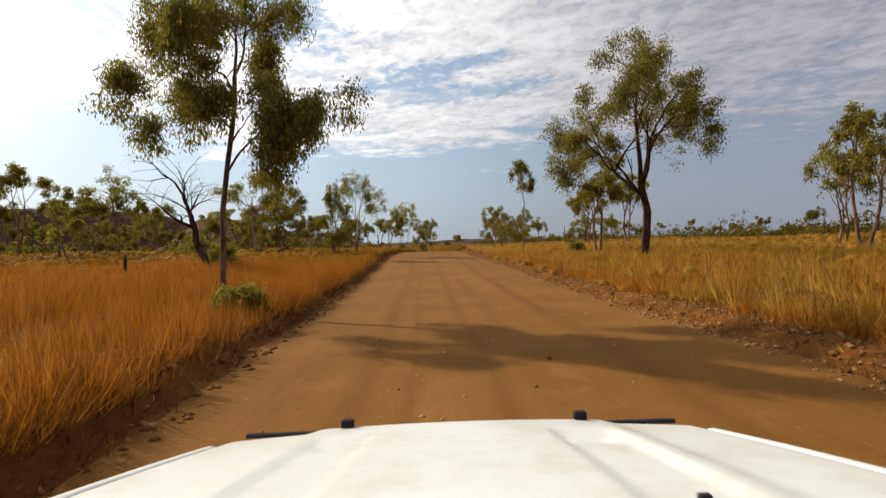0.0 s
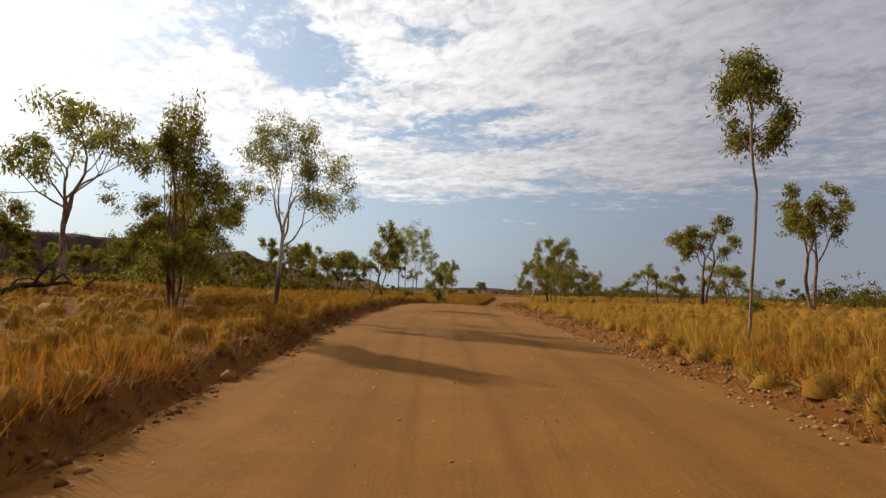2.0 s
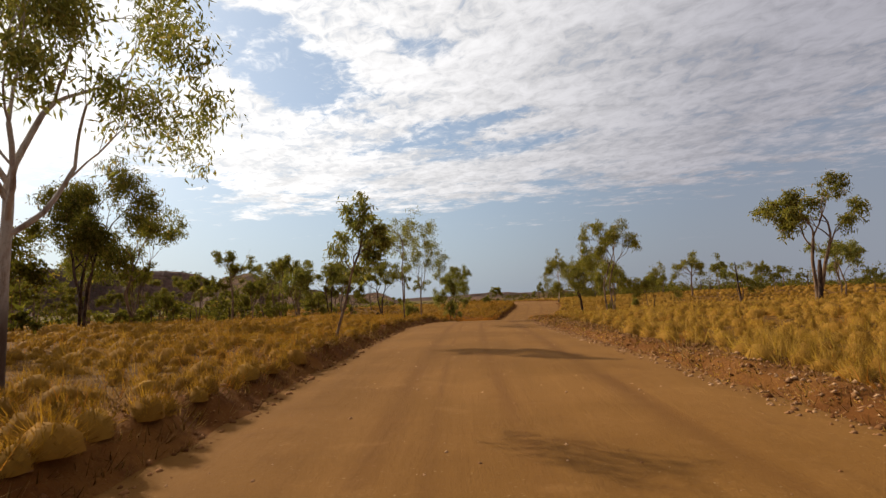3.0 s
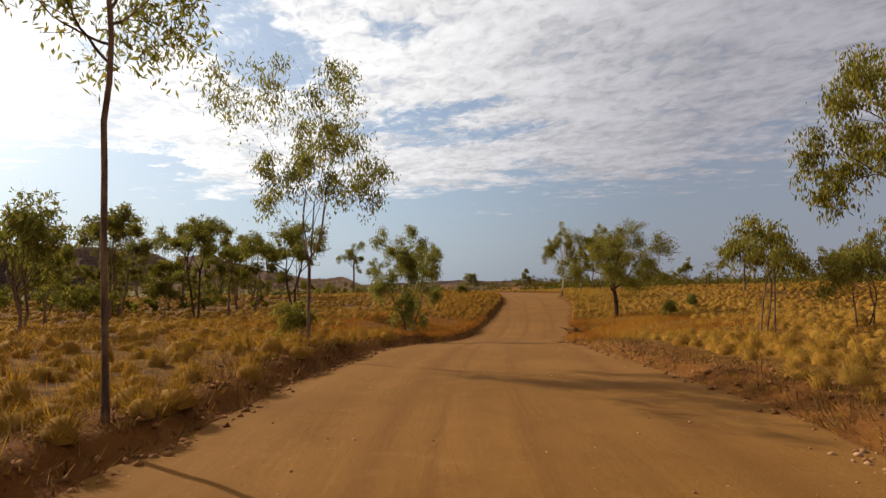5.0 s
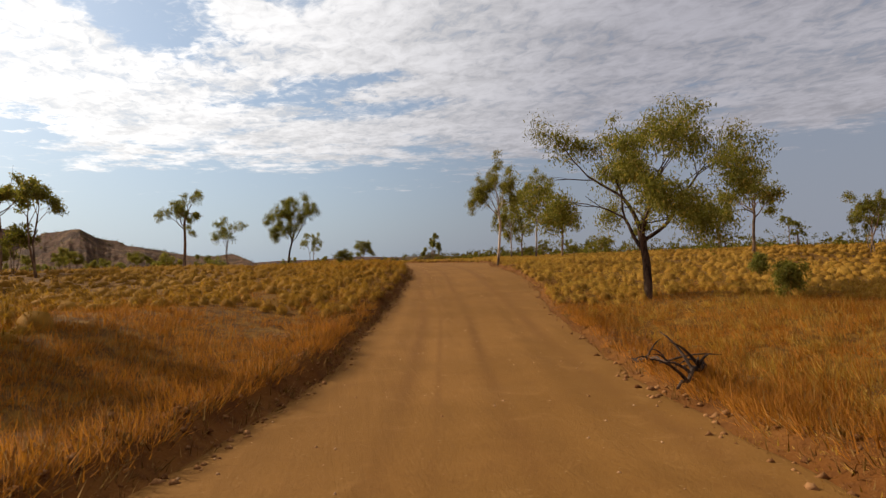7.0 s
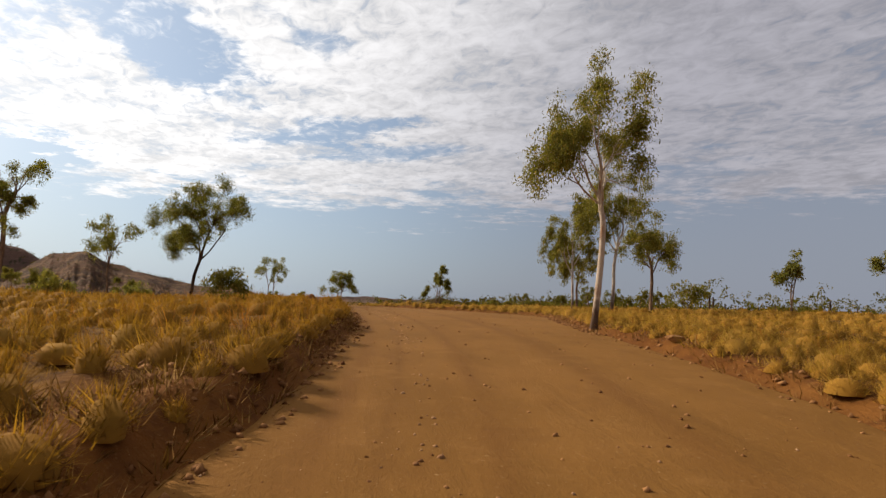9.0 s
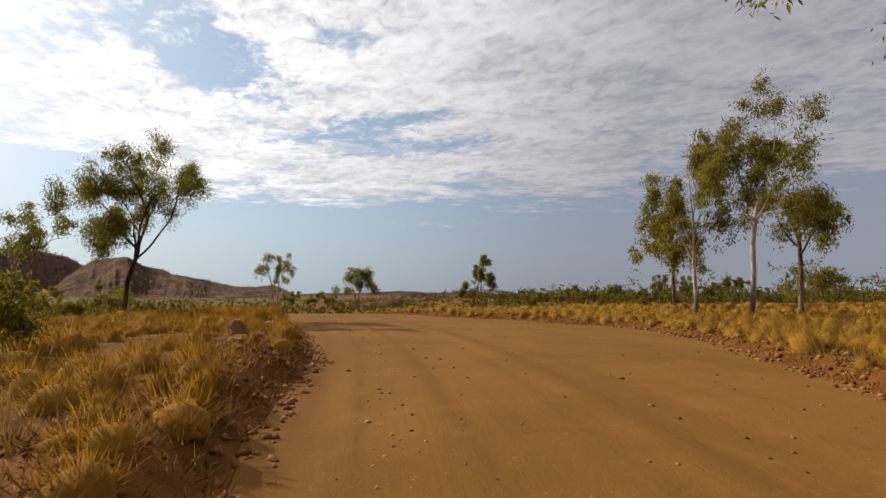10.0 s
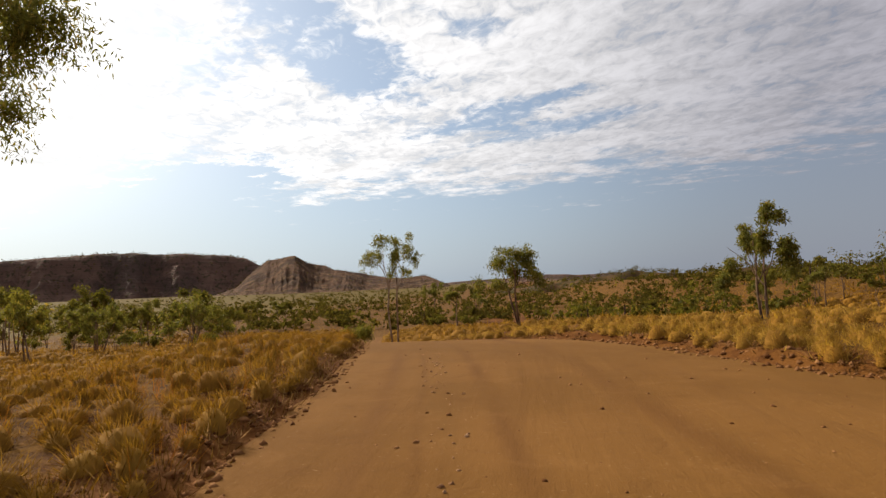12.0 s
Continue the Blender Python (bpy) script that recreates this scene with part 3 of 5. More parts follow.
    for _ in range(1 if plain else 2):
        extra = ends + rng.normal(0, 0.02 * w + 0.06, ends.shape)
        extra[:, 2] -= rng.uniform(0, 0.07, len(extra)) * h * (1 - crown)
        ends = np.concatenate([ends, extra[rng.uniform(size=len(extra)) < (0.8 if plain else 0.45)]])
    sizes = (rng.uniform(0.035, 0.075, len(ends)) * w + 0.1) * clump
    area = 0.785 * w * h * (1 - crown)
    count = int(np.clip((1.55 if not plain else 1.5) * dense * area / (len(ends) * 0.085 * leaf_size ** 2), 5, 300))
    return wood, mesh_of("crown", *leaves_at(rng, ends, sizes * (1.3 if plain else 1.0), count, leaf_size, droop, plain, 0.24 if plain else 0.0), leaf or LEAF_GREEN)


def tree(name, x, y, label, turn=0.0, group="", meshes=None, size=1.0, sink=0.0, **kind):
    """One standing tree: an empty at its foot with wood and crown under it."""
    wood, crown = meshes or gum_meshes(**kind)
    foot = new(name)
    foot.matrix_basis = pose(x, y, float(land(x, y)) - sink, 0, 0, turn) @ Matrix.Diagonal((size, size, size, 1))
    part_mesh("trunk", wood, foot)
    if crown:
        part_mesh("crown", crown, foot)
    return tagged(foot, label, "tree", group, "")


# trees by the first straight
tree("gum_tree", -5.5, 14.2, "tall roadside gum with slim brown trunk and drooping leaves", seed=327, h=9.3, w=5.4, crown=0.23, lean=(0, 0), thick=0.0085, dense=1.7, fork=0.36, leaf_size=0.11, droop=2.2, lead=0.6, clump=1.0, swing=0.35)
tree("dead_tree", -10.4, 25.3, "burnt dead tree with bare leaning trunk and thin branches", seed=2, h=5.6, w=4.5, crown=0.4, lean=(-0.9, 0), bark=BARK_BURNT, thick=0.03, bare=True, fork=0.3)
tree("gum_tree", 11.5, 32.5, "large spreading gum with black fire-scarred trunk", seed=303, h=12.7, w=8.7, crown=0.36, lean=(0.0, -2.6), swing=-1.1, bark=BARK_BURNT, leaf=LEAF_GREEN, thick=0.02, dense=1.2, fork=0.28, leaf_size=0.15, droop=1.6, lead=0.2, clump=1.0)
tree("gum_tree", 10.7, 39.2, "bushy gum with burnt stems behind a larger tree", seed=4, h=7.0, w=4.4, crown=0.15, stems=2, leaf=LEAF_OLIVE, thick=0.02, leaf_size=0.18)
tree("gum_tree", 6.1, 43.8, "thin young gum with a small high crown", seed=5, h=7.4, w=2.0, crown=0.6, bark=BARK_PALE, thick=0.0055, fork=0.66, dense=0.38, leaf_size=0.13, lead=0.6)
tree("gum_tree", 22.2, 67.4, "many-stemmed olive gum on the grassy verge", seed=6, h=8.6, w=4.6, crown=0.25, stems=2, leaf=LEAF_OLIVE, thick=0.02, leaf_size=0.24)
tree("gum_tree", 23.0, 31.0, "tall gum with high olive crown on the grass", seed=40, h=8.2, w=4.2, crown=0.3, stems=2, leaf=LEAF_OLIVE, thick=0.018, leaf_size=0.24)
tree("gum_tree", 25.5, 36.5, "grey-green gum on the grassy plain", seed=41, h=6.6, w=4.6, crown=0.2, stems=3, leaf=LEAF_GREY, thick=0.018, leaf_size=0.24)
tree("gum_tree", 20.6, 81.0, "leaning olive gum with burnt stump beside it", seed=42, h=8.6, w=5.4, crown=0.3, stems=2, leaf=LEAF_OLIVE, thick=0.02, dense=1.1, leaf_size=0.24)
tree("gum_tree", 24.0, 84.0, "small grey gum on the rising verge", seed=43, h=4.2, w=4.0, crown=0.25, stems=2, leaf=LEAF_GREY, thick=0.02, leaf_size=0.24)
tree("gum_tree", 26.0, 103.0, "small green gum far along the verge", seed=44, h=4.4, w=4.2, crown=0.25, stems=2, thick=0.02, leaf_size=0.24)
tree("gum_tree", -7.7, 50.3, "white-barked ghost gum with forked slender stems", seed=117, h=7.7, w=4.1, crown=0.3, bark=BARK_WHITE, thick=0.0115, fork=0.26, stems=1, leaf=LEAF_GREY, dense=0.62, leaf_size=0.11, levels=5, swing=0.25, lead=0.3, clump=1.0)
tree("gum_tree", -8.5, 44.5, "dense thicket gum leafy down to the grass", seed=8, h=6.2, w=2.5, crown=0.05, stems=4, leaf=LEAF_OLIVE, thick=0.014, dense=0.65, leaf_size=0.13)
tree("gum_tree", -17.2, 52.6, "twisted pale gum with open crown", seed=9, h=7.9, w=6.2, crown=0.35, bark=BARK_PALE, stems=2, thick=0.02, dense=0.7, leaf=LEAF_GREY, leaf_size=0.24)
tree("gum_tree", -16.5, 58.0, "low olive-brown gum on several dark stems", seed=53, h=5.3, w=4.6, crown=0.22, stems=3, thick=0.014, bark=BARK_BURNT, leaf_size=0.16, leaf=LEAF_WOOD, dense=1.1)
tree("gum_tree", -20.4, 70.1, "spreading gum with dark crooked stems", seed=10, h=8.8, w=7.8, crown=0.25, stems=3, thick=0.016, bark=BARK_BURNT, leaf_size=0.18, leaf=LEAF_WOOD, dense=1.2)
tree("gum_tree", -26.7, 84.6, "broad green gum in the open woodland", seed=11, h=8.8, w=7.0, crown=0.3, stems=2, thick=0.018, leaf_size=0.24)
tree("gum_tree", -35.3, 70.0, "green gum in the open woodland", seed=12, h=6.4, w=6.5, crown=0.3, stems=2, thick=0.018, leaf_size=0.24)
tree("gum_tree", -30.0, 52.4, "pale-crowned gum standing over the scrub", seed=45, h=8.4, w=5.0, crown=0.5, thick=0.015, leaf=LEAF_GREY, dense=0.8, leaf_size=0.24, lead=0.5)
tree("gum_tree", -22.0, 34.0, "small bright green gum on the plain", seed=46, h=4.2, w=3.6, crown=0.3, stems=2, thick=0.018, leaf_size=0.18)
tree("gum_tree", -15.5, 88.0, "small bushy gum on the grassy flat", seed=47, h=4.8, w=3.4, crown=0.1, stems=3, thick=0.018, leaf_size=0.18)
tree("gum_tree", -5.9, 61.0, "slender leaning gum beside the road", seed=13, h=4.6, w=1.9, crown=0.35, lean=(0.8, 0), thick=0.01, leaf=LEAF_GREY, dense=0.8, lead=0.6)
# trees before and after the dip
tree("gum_tree", -5.4, 75.4, "tall thin gum with blackened lower trunk", seed=14, h=6.6, w=3.0, crown=0.6, thick=0.0055, fork=0.6, dense=0.6, leaf=LEAF_GREY, bark=BARK_BROWN, leaf_size=0.11, lead=0.55)
tree("gum_tree", -5.15, 83.3, "slender gum forking low with airy crown", seed=83, h=7.3, w=4.1, crown=0.4, thick=0.0068, fork=0.3, leaf=LEAF_GREY, dense=0.58, leaf_size=0.115, droop=2.0, lead=0.05, clump=0.9, swing=0.0)
tree("gum_tree", -3.3, 96.2, "many-stemmed gum leafy to the ground", seed=17, h=5.2, w=3.3, crown=0.06, stems=3, thick=0.011, leaf=LEAF_GREY, dense=1.2, leaf_size=0.1, lead=0.4)
tree("gum_tree", -12.0, 108.9, "dark-stemmed gum with spreading crown", seed=18, h=6.8, w=5.6, crown=0.35, stems=2, bark=BARK_BURNT, thick=0.018, leaf_size=0.18)
tree("gum_tree", -17.1, 105.0, "dark-stemmed gum in the woodland", seed=19, h=6.8, w=4.6, crown=0.3, stems=2, bark=BARK_BURNT, thick=0.016, leaf_size=0.18)
tree("gum_tree", -25.5, 111.6, "tall gum at the woodland edge", seed=20, h=7.8, w=5.5, crown=0.35, stems=2, thick=0.018, leaf_size=0.18)
tree("gum_tree", 11.9, 113.8, "wide spreading gum with leaning dark trunk", seed=368, h=7.9, w=8.2, crown=0.3, bark=BARK_BURNT, leaf=LEAF_OLIVE, thick=0.021, fork=0.25, lean=(0.0, 0), dense=1.3, leaf_size=0.13, lead=0.2, swing=-0.1)
tree("gum_tree", 7.6, 80.6, "small drooping gum on the dirt bank", seed=23, h=6.2, w=3.6, crown=0.35, droop=3.0, leaf=LEAF_OLIVE, stems=2, thick=0.013, leaf_size=0.12, dense=0.9)
tree("gum_tree", 9.8, 89.8, "small drooping gum with several thin stems", seed=24, h=4.8, w=3.4, crown=0.25, droop=3.0, leaf=LEAF_OLIVE, stems=3, thick=0.011, dense=0.8)
tree("gum_tree", 12.6, 88.8, "small olive gum among the tussocks", seed=52, h=3.9, w=3.4, crown=0.2, droop=2.4, leaf=LEAF_OLIVE, stems=3, thick=0.012, leaf_size=0.14)
tree("gum_tree", 33.0, 134.0, "rounded gum on the spinifex slope", seed=25, h=7.0, w=5.6, crown=0.35, thick=0.018, leaf=LEAF_OLIVE, leaf_size=0.24, lead=0.4)
tree("gum_tree", 43.0, 133.0, "upright olive gum high on the spinifex slope", seed=54, h=5.2, w=3.2, crown=0.25, stems=2, thick=0.016, leaf=LEAF_OLIVE, leaf_size=0.2)
tree("gum_tree", 47.5, 137.0, "bushy gum high on the spinifex slope", seed=55, h=4.2, w=3.4, crown=0.15, stems=3, thick=0.014, leaf=LEAF_WOOD, leaf_size=0.2)
# trees by the bend
tree("gum_tree", -4.8, 158.6, "dark green gum with leaning crown and black trunk", seed=126, h=8.2, w=5.2, crown=0.36, bark=BARK_BURNT, thick=0.0145, lean=(0.3, 0), fork=0.32, dense=1.6, leaf_size=0.115, levels=5, clump=1.12, lead=0.25, swing=0.2)
tree("gum_tree", -15.0, 156.5, "rounded green gum with a dead side branch", seed=27, h=8.6, w=3.8, crown=0.42, thick=0.018, leaf_size=0.13, lead=0.4)
tree("gum_tree", -12.2, 165.2, "two-stemmed thin gum with sparse crown", seed=28, h=6.8, w=4.4, crown=0.45, stems=2, thick=0.012, dense=0.7, leaf_size=0.18)
tree("gum_tree", 12.5, 136.0, "tall ghost gum with mottled pinkish white trunk", seed=29, h=9.1, w=4.4, crown=0.45, bark=BARK_MOTTLED, leaf=LEAF_OLIVE, thick=0.0115, lean=(-0.35, 0), fork=0.45, leaf_size=0.11, dense=1.05, levels=5, lead=0.25, clump=1.0, swing=0.15)
tree("gum_tree", 19.2, 153.7, "pale-stemmed gum in a roadside clump", seed=30, h=8.1, w=4.0, crown=0.15, bark=BARK_WHITE, leaf=LEAF_OLIVE, stems=1, thick=0.011, leaf_size=0.14, fork=0.3)
tree("gum_tree", 22.4, 154.9, "tall pale gum with forked bare trunk", seed=31, h=10.0, w=5.8, crown=0.4, bark=BARK_WHITE, leaf=LEAF_OLIVE, thick=0.0125, fork=0.4, leaf_size=0.14)
tree("gum_tree", 26.4, 157.0, "dark gum with a long crooked side limb", seed=32, h=7.4, w=5.0, crown=0.3, thick=0.018, leaf=LEAF_OLIVE, leaf_size=0.18)
tree("gum_tree", 14.0, 174.5, "small two-stemmed gum past the bend", seed=33, h=4.4, w=2.6, crown=0.15, stems=2, thick=0.018, leaf_size=0.14, dense=1.6)
tree("gum_tree", 4.8, 185.0, "forked tree beyond the crest of the road", seed=34, h=5.0, w=4.4, crown=0.45, stems=2, thick=0.02, leaf=LEAF_GREEN, leaf_size=0.16, clump=1.1, dense=1.4)
tree("gum_tree", -3.4, 188.5, "slim gum below the crest of the road", seed=35, h=8.0, w=3.4, crown=0.5, bark=BARK_PALE, stems=2, thick=0.012, leaf=LEAF_GREY, dense=0.8)
tree("gum_tree", 23.9, 164.0, "rounded gum standing behind the grassy verge", seed=36, h=5.9, w=4.2, crown=0.35, leaf=LEAF_OLIVE, thick=0.018, leaf_size=0.24)
tree("gum_tree", 35.2, 154.1, "small upright gum on the far verge", seed=37, h=4.6, w=2.2, crown=0.2, stems=2, thick=0.018, leaf_size=0.24)
tree("gum_tree", 46.8, 156.7, "tall upright gum on the far verge", seed=38, h=7.6, w=3.8, crown=0.2, stems=2, thick=0.018, leaf_size=0.24)
tree("gum_tree", 37.1, 169.0, "bushy bright olive gum beyond the verge", seed=48, h=3.4, w=3.6, crown=0.1, stems=3, thick=0.018, leaf=LEAF_OLIVE, leaf_size=0.24)
tree("gum_tree", -18.6, 189.5, "green gum in the valley below the road", seed=49, h=4.4, w=4.0, crown=0.25, stems=3, thick=0.018, leaf_size=0.24)
tree("gum_tree", -26.3, 190.0, "green gum in the valley below the road", seed=50, h=4.0, w=4.4, crown=0.25, stems=2, thick=0.018, leaf_size=0.24)
tree("gum_tree", -22.9, 180.0, "green gum in the valley below the road", seed=51, h=4.2, w=4.0, crown=0.25, stems=2, thick=0.018, leaf=LEAF_OLIVE, leaf_size=0.24)


def woodland():
    """The scattered woods of the plain, from seven grown shapes."""
    rng = np.random.RandomState(77)
    kinds = []
    for k, (h, w, st, lf) in enumerate([(7, 4.2, 2, LEAF_WOOD), (6, 4.8, 3, LEAF_WOOD), (8, 4.4, 1, LEAF_GREEN), (5.5, 3.6, 2, LEAF_WOOD), (4, 3.4, 3, LEAF_WOOD), (8, 4.2, 2, LEAF_OLIVE), (2.4, 3.2, 3, LEAF_WOOD)]):
        kinds.append(gum_meshes(seed=200 + k, h=h, w=w, crown=0.4 if k not in (4, 6) else 0.08, stems=st, leaf=lf, thick=0.014, lead=0.45, leaf_size=0.19, dense=0.6, plain=True, droop=0.8))
    spots = []
    tries = 0
    while len(spots) < 298 and tries < 30000:
        tries += 1
        k = len(spots)
        if k < 60:
            x, y = rng.uniform(-60, -17), rng.uniform(85, 165)
        elif k < 115:
            x, y = rng.uniform(-80, -17), rng.uniform(20, 170)
        elif k < 205:
            x, y = rng.uniform(-78, -2), 180 + 85 * rng.uniform()
        elif k < 245:
            x, y = rng.uniform(24, 62), rng.uniform(190, 226)
        else:
            x, y = rng.uniform(36, 140), rng.uniform(20, 200)
        d = x - float(line_x(y))
        if y < 172 and -17 - 0.02 * y < d < (32 + 0.1 * y if y < 140 else 58):
            continue
        if y >= 172 and abs(d + 3) < 9 + (y - 172) * 0.03:
            continue
        if (-8 < x < 26 and y < 216 and y > 165) or (x > 8 and math.hypot(x - 6, y - 150) < 48):
            continue
        if -17 < x + 12 < 17 and 140 < y < 180:
            continue
        if min([math.hypot(x - a, y - b) for a, b in spots] or [99]) < 3.1:
            continue
        spots.append((x, y))
    for x, y in spots:
        k = rng.randint(0, 7)
        small = (0.55 if y > 175 else 0.62) if x > 20 else (0.85 if y > 172 else 0.9)
        tree("woodland_tree", x, y, "scrubby gum in the open woodland", rng.uniform(0, 360), "woodland trees", kinds[k], rng.uniform(0.7, 1.15) * small)


woodland()


def far_scrub():
    """Low woods from the valley to the foot of the hills, too many to count."""
    rng = np.random.RandomState(78)
    n = 9500
    az = np.radians(rng.uniform(-70, 65, n))
    r = 105 + 1000 * rng.uniform(0, 1, n) ** 2.2
    x, y = r * np.sin(az), 90 + r * np.cos(az)
    keep = ((y > 240) | (np.abs(x) > 95)) & (0.5 + 0.8 * hump(x, y, 60, 83) + 0.4 * hump(x, y, 22, 84) > rng.uniform(0, 1, n))
    x, y = x[keep], y[keep]
    n = len(x)
    size = rng.uniform(1.0, 2.4, n) * rng.choice([0.7, 1.0, 1.5], n)
    ends = np.stack([x, y, land(x, y) + size * 0.75], -1)
    near = np.repeat(ends, 5, 0) + rng.normal(0, 1, (n * 5, 3)) * np.repeat(size, 5)[:, None] * np.array([0.55, 0.55, 0.3])
    co, fa = leaves_at(rng, near, np.repeat(size * 0.55, 5), 11, 0.7, 0.3, True, 0.4)
    tagged(new("far_scrub", mesh_of("far_scrub", co, fa, LEAF_FAR)), "distant olive scrub across the valley", "scrub", kind="stuff")


far_scrub()


def plain_scrub():
    """The belt of low trees along the horizon on the open side of the road."""
    rng = np.random.RandomState(88)
    n = 700
    x, y = rng.uniform(46, 150, n), rng.uniform(30, 250, n)
    keep = (np.hypot(x - 6, y - 150) > 60) & (x - line_x(y) > 46)
    x2, y2 = rng.uniform(6, 85, 230), 194 + 80 * rng.uniform(0, 1, 230) ** 1.3
    x, y, keep = np.append(x, x2), np.append(y, y2), np.append(keep, x2 - line_x(y2) > 14)
    x3, y3 = rng.uniform(-80, -19, 260), rng.uniform(60, 170, 260)
    x, y, keep = np.append(x, x3), np.append(y, y3), np.append(keep, (x3 < -32) | (y3 < 138))
    keep &= 0.55 + 0.9 * hump(x, y, 34, 85) + 0.5 * hump(x, y, 13, 86) > rng.uniform(0, 1, len(x))
    x, y = x[keep], y[keep]
    n = len(x)
    size = np.exp(rng.normal(0.0, 0.36, n)).clip(0.5, 2.0) * np.where(x > 46, 1.9, 1.0)
    ends = np.stack([x, y, land(x, y) + size * 0.95], -1)
    near = np.repeat(ends, 7, 0) + rng.normal(0, 1, (n * 7, 3)) * np.repeat(size, 7)[:, None] * np.array([0.55, 0.55, 0.42])
    co, fa = leaves_at(rng, near, np.repeat(size * 0.38, 7), 22, 0.34, 0.5, True, 0.32)
    tagged(new("plain_scrub", mesh_of("plain_scrub", co, fa, LEAF_WOOD)), "belt of olive scrub across the open plain", "scrub", kind="stuff")
    stems = [tube(bend((a, b, c - 1.6 * k), (a + 0.2 * k, b, c), (0.1 * k, 0, 0), 3), np.array([0.07, 0.05, 0.03]) * k, 4) for (a, b, c), k in zip(ends, size)]
    tagged(new("plain_scrub_stems", mesh_of("plain_scrub_stems", *joined(stems), BARK_BURNT, True)), "dark stems of the scrub on the plain", "scrub", kind="stuff")


plain_scrub()


def ridge_scrub(name, ridge_name, n, small, large, seed, label, back):
    """Low trees dotted over a ridge, thickest along its crest."""
    rng = np.random.RandomState(seed)
    x, y, z = RIDGE_POINTS[ridge_name]
    i = rng.randint(0, x.shape[0], n)
    k = (x.shape[1] * np.where(rng.uniform(size=n) < 0.35, rng.uniform(0.4, 0.47, n), rng.uniform(0.02, back, n))).astype(int)
    size = rng.uniform(small, large, n)
    ends = np.stack([x[i, k], y[i, k], z[i, k] + size * 0.7], -1)
    near = np.repeat(ends, 4, 0) + rng.normal(0, 1, (n * 4, 3)) * np.repeat(size, 4)[:, None] * np.array([0.5, 0.5, 0.3])
    co, fa = leaves_at(rng, near, np.repeat(size * 0.6, 4), 8, small * 0.5, 0.2, True, 0.45)
    tagged(new(name, mesh_of(name, co, fa, LEAF_FAR)), label, "scrub", kind="stuff")


ridge_scrub("ridge_scrub", "scrubby_rise", 1500, 1.2, 3.2, 79, "olive scrub dotted over a brown rise", 0.45)
ridge_scrub("ridge_scrub", "mesa_range", 700, 3.0, 6.0, 80, "dark scrub along the rim of the range", 0.5)
ridge_scrub("ridge_scrub", "rocky_spur", 350, 2.0, 4.0, 81, "sparse scrub over the rocky spur", 0.5)

# ---- shrubs, stumps, logs, rocks ----


def shrub(x, y, label, seed, h, w, leaf, dense=1.0):
    wood, crown = gum_meshes(seed=seed, h=h, w=w, crown=0.02, stems=4, leaf=leaf, thick=0.012, dense=dense, leaf_size=0.12, fork=0.15)
    foot = new("shrub")
    foot.matrix_basis = pose(x, y, float(land(x, y)))
    wood.name, crown.name = "stems", "leaves"
    part_mesh("stems", wood, foot)
    part_mesh("leaves", crown, foot)
    return tagged(foot, label, "shrub")


shrub(-10.0, 26.0, "small leafy shrub at the foot of a dead tree", 71, 1.4, 1.3, LEAF_OLIVE)
shrub(-4.1, 11.2, "low yellow-green bush at the road edge", 70, 0.6, 1.1, LEAF_OLIVE, 0.8)
shrub(-13.7, 32.0, "rounded green shrub in rust-coloured grass", 72, 1.9, 2.0, LEAF_GREEN)
shrub(0.9, 140.5, "olive-brown shrub on the grassy bank", 73, 1.4, 1.6, LEAF_WOOD)
shrub(-6.2, 86.4, "leafy shrub beside a slender gum", 74, 1.4, 1.3, LEAF_OLIVE, 0.7)
shrub(14.6, 110.0, "small bush behind a wide gum", 75, 1.2, 1.2, LEAF_OLIVE)
shrub(19.3, 117.0, "upright bush on the spinifex slope", 76, 1.3, 0.9, LEAF_GREEN)
shrub(13.0, 57.3, "low green bush in the dry grass", 77, 0.9, 1.2, LEAF_OLIVE)
shrub(9.5, 40.0, "low leafy bush on the verge", 78, 0.9, 1.2, LEAF_OLIVE)
shrub(-3.4, 96.0, "grey-green leafy suckers round a many-stemmed gum", 82, 2.3, 1.5, LEAF_GREY, 1.3)
shrub(-8.3, 44.3, "olive leafy bush round the stems of a thicket gum", 83, 2.2, 2.0, LEAF_OLIVE, 1.1)
shrub(-2.2, 176.0, "low bush beyond the crest of the road", 79, 1.0, 1.6, LEAF_OLIVE)


def rock_mesh(seed, flat=0.7):
    """A rough boulder about one metre across."""
    rng = np.random.RandomState(seed)
    bm = bmesh.new()
    bmesh.ops.create_icosphere(bm, subdivisions=2, radius=0.5)
    cuts = [(Vector(rng.normal(0, 1, 3)).normalized(), rng.uniform(0.26, 0.42)) for _ in range(9)]
    for v in bm.verts:
        for n, lim in cuts:
            over = v.co.dot(n) - lim
            if over > 0:
                v.co -= n * over
        v.co += Vector(rng.normal(0, 0.012, 3))
        v.co.z *= flat
    me = bpy.data.meshes.new("rock")
    bm.to_mesh(me)
    bm.free()
    me.materials.append(ROCK)
    return me


def rock_recipe(N):
    p = at_place(N)
    a, b = N.noise(p, 4.0, 5, 0.65), N.noise(p, 25.0, 5, 0.7)
    col = N.mix(N.smooth(a, 0.35, 0.65), (0.2, 0.082, 0.027), (0.36, 0.18, 0.068))
    return N.mix(N.smooth(b, 0.55, 0.75, 0, 0.6), col, (0.1, 0.05, 0.03)), N.math("ADD", a, b)


ROCK = material("weathered_rock", rock_recipe, 0.9, 0.03)
BOULDERS = [rock_mesh(900 + k, 0.55 + 0.12 * k) for k in range(4)]


CLEAR = []


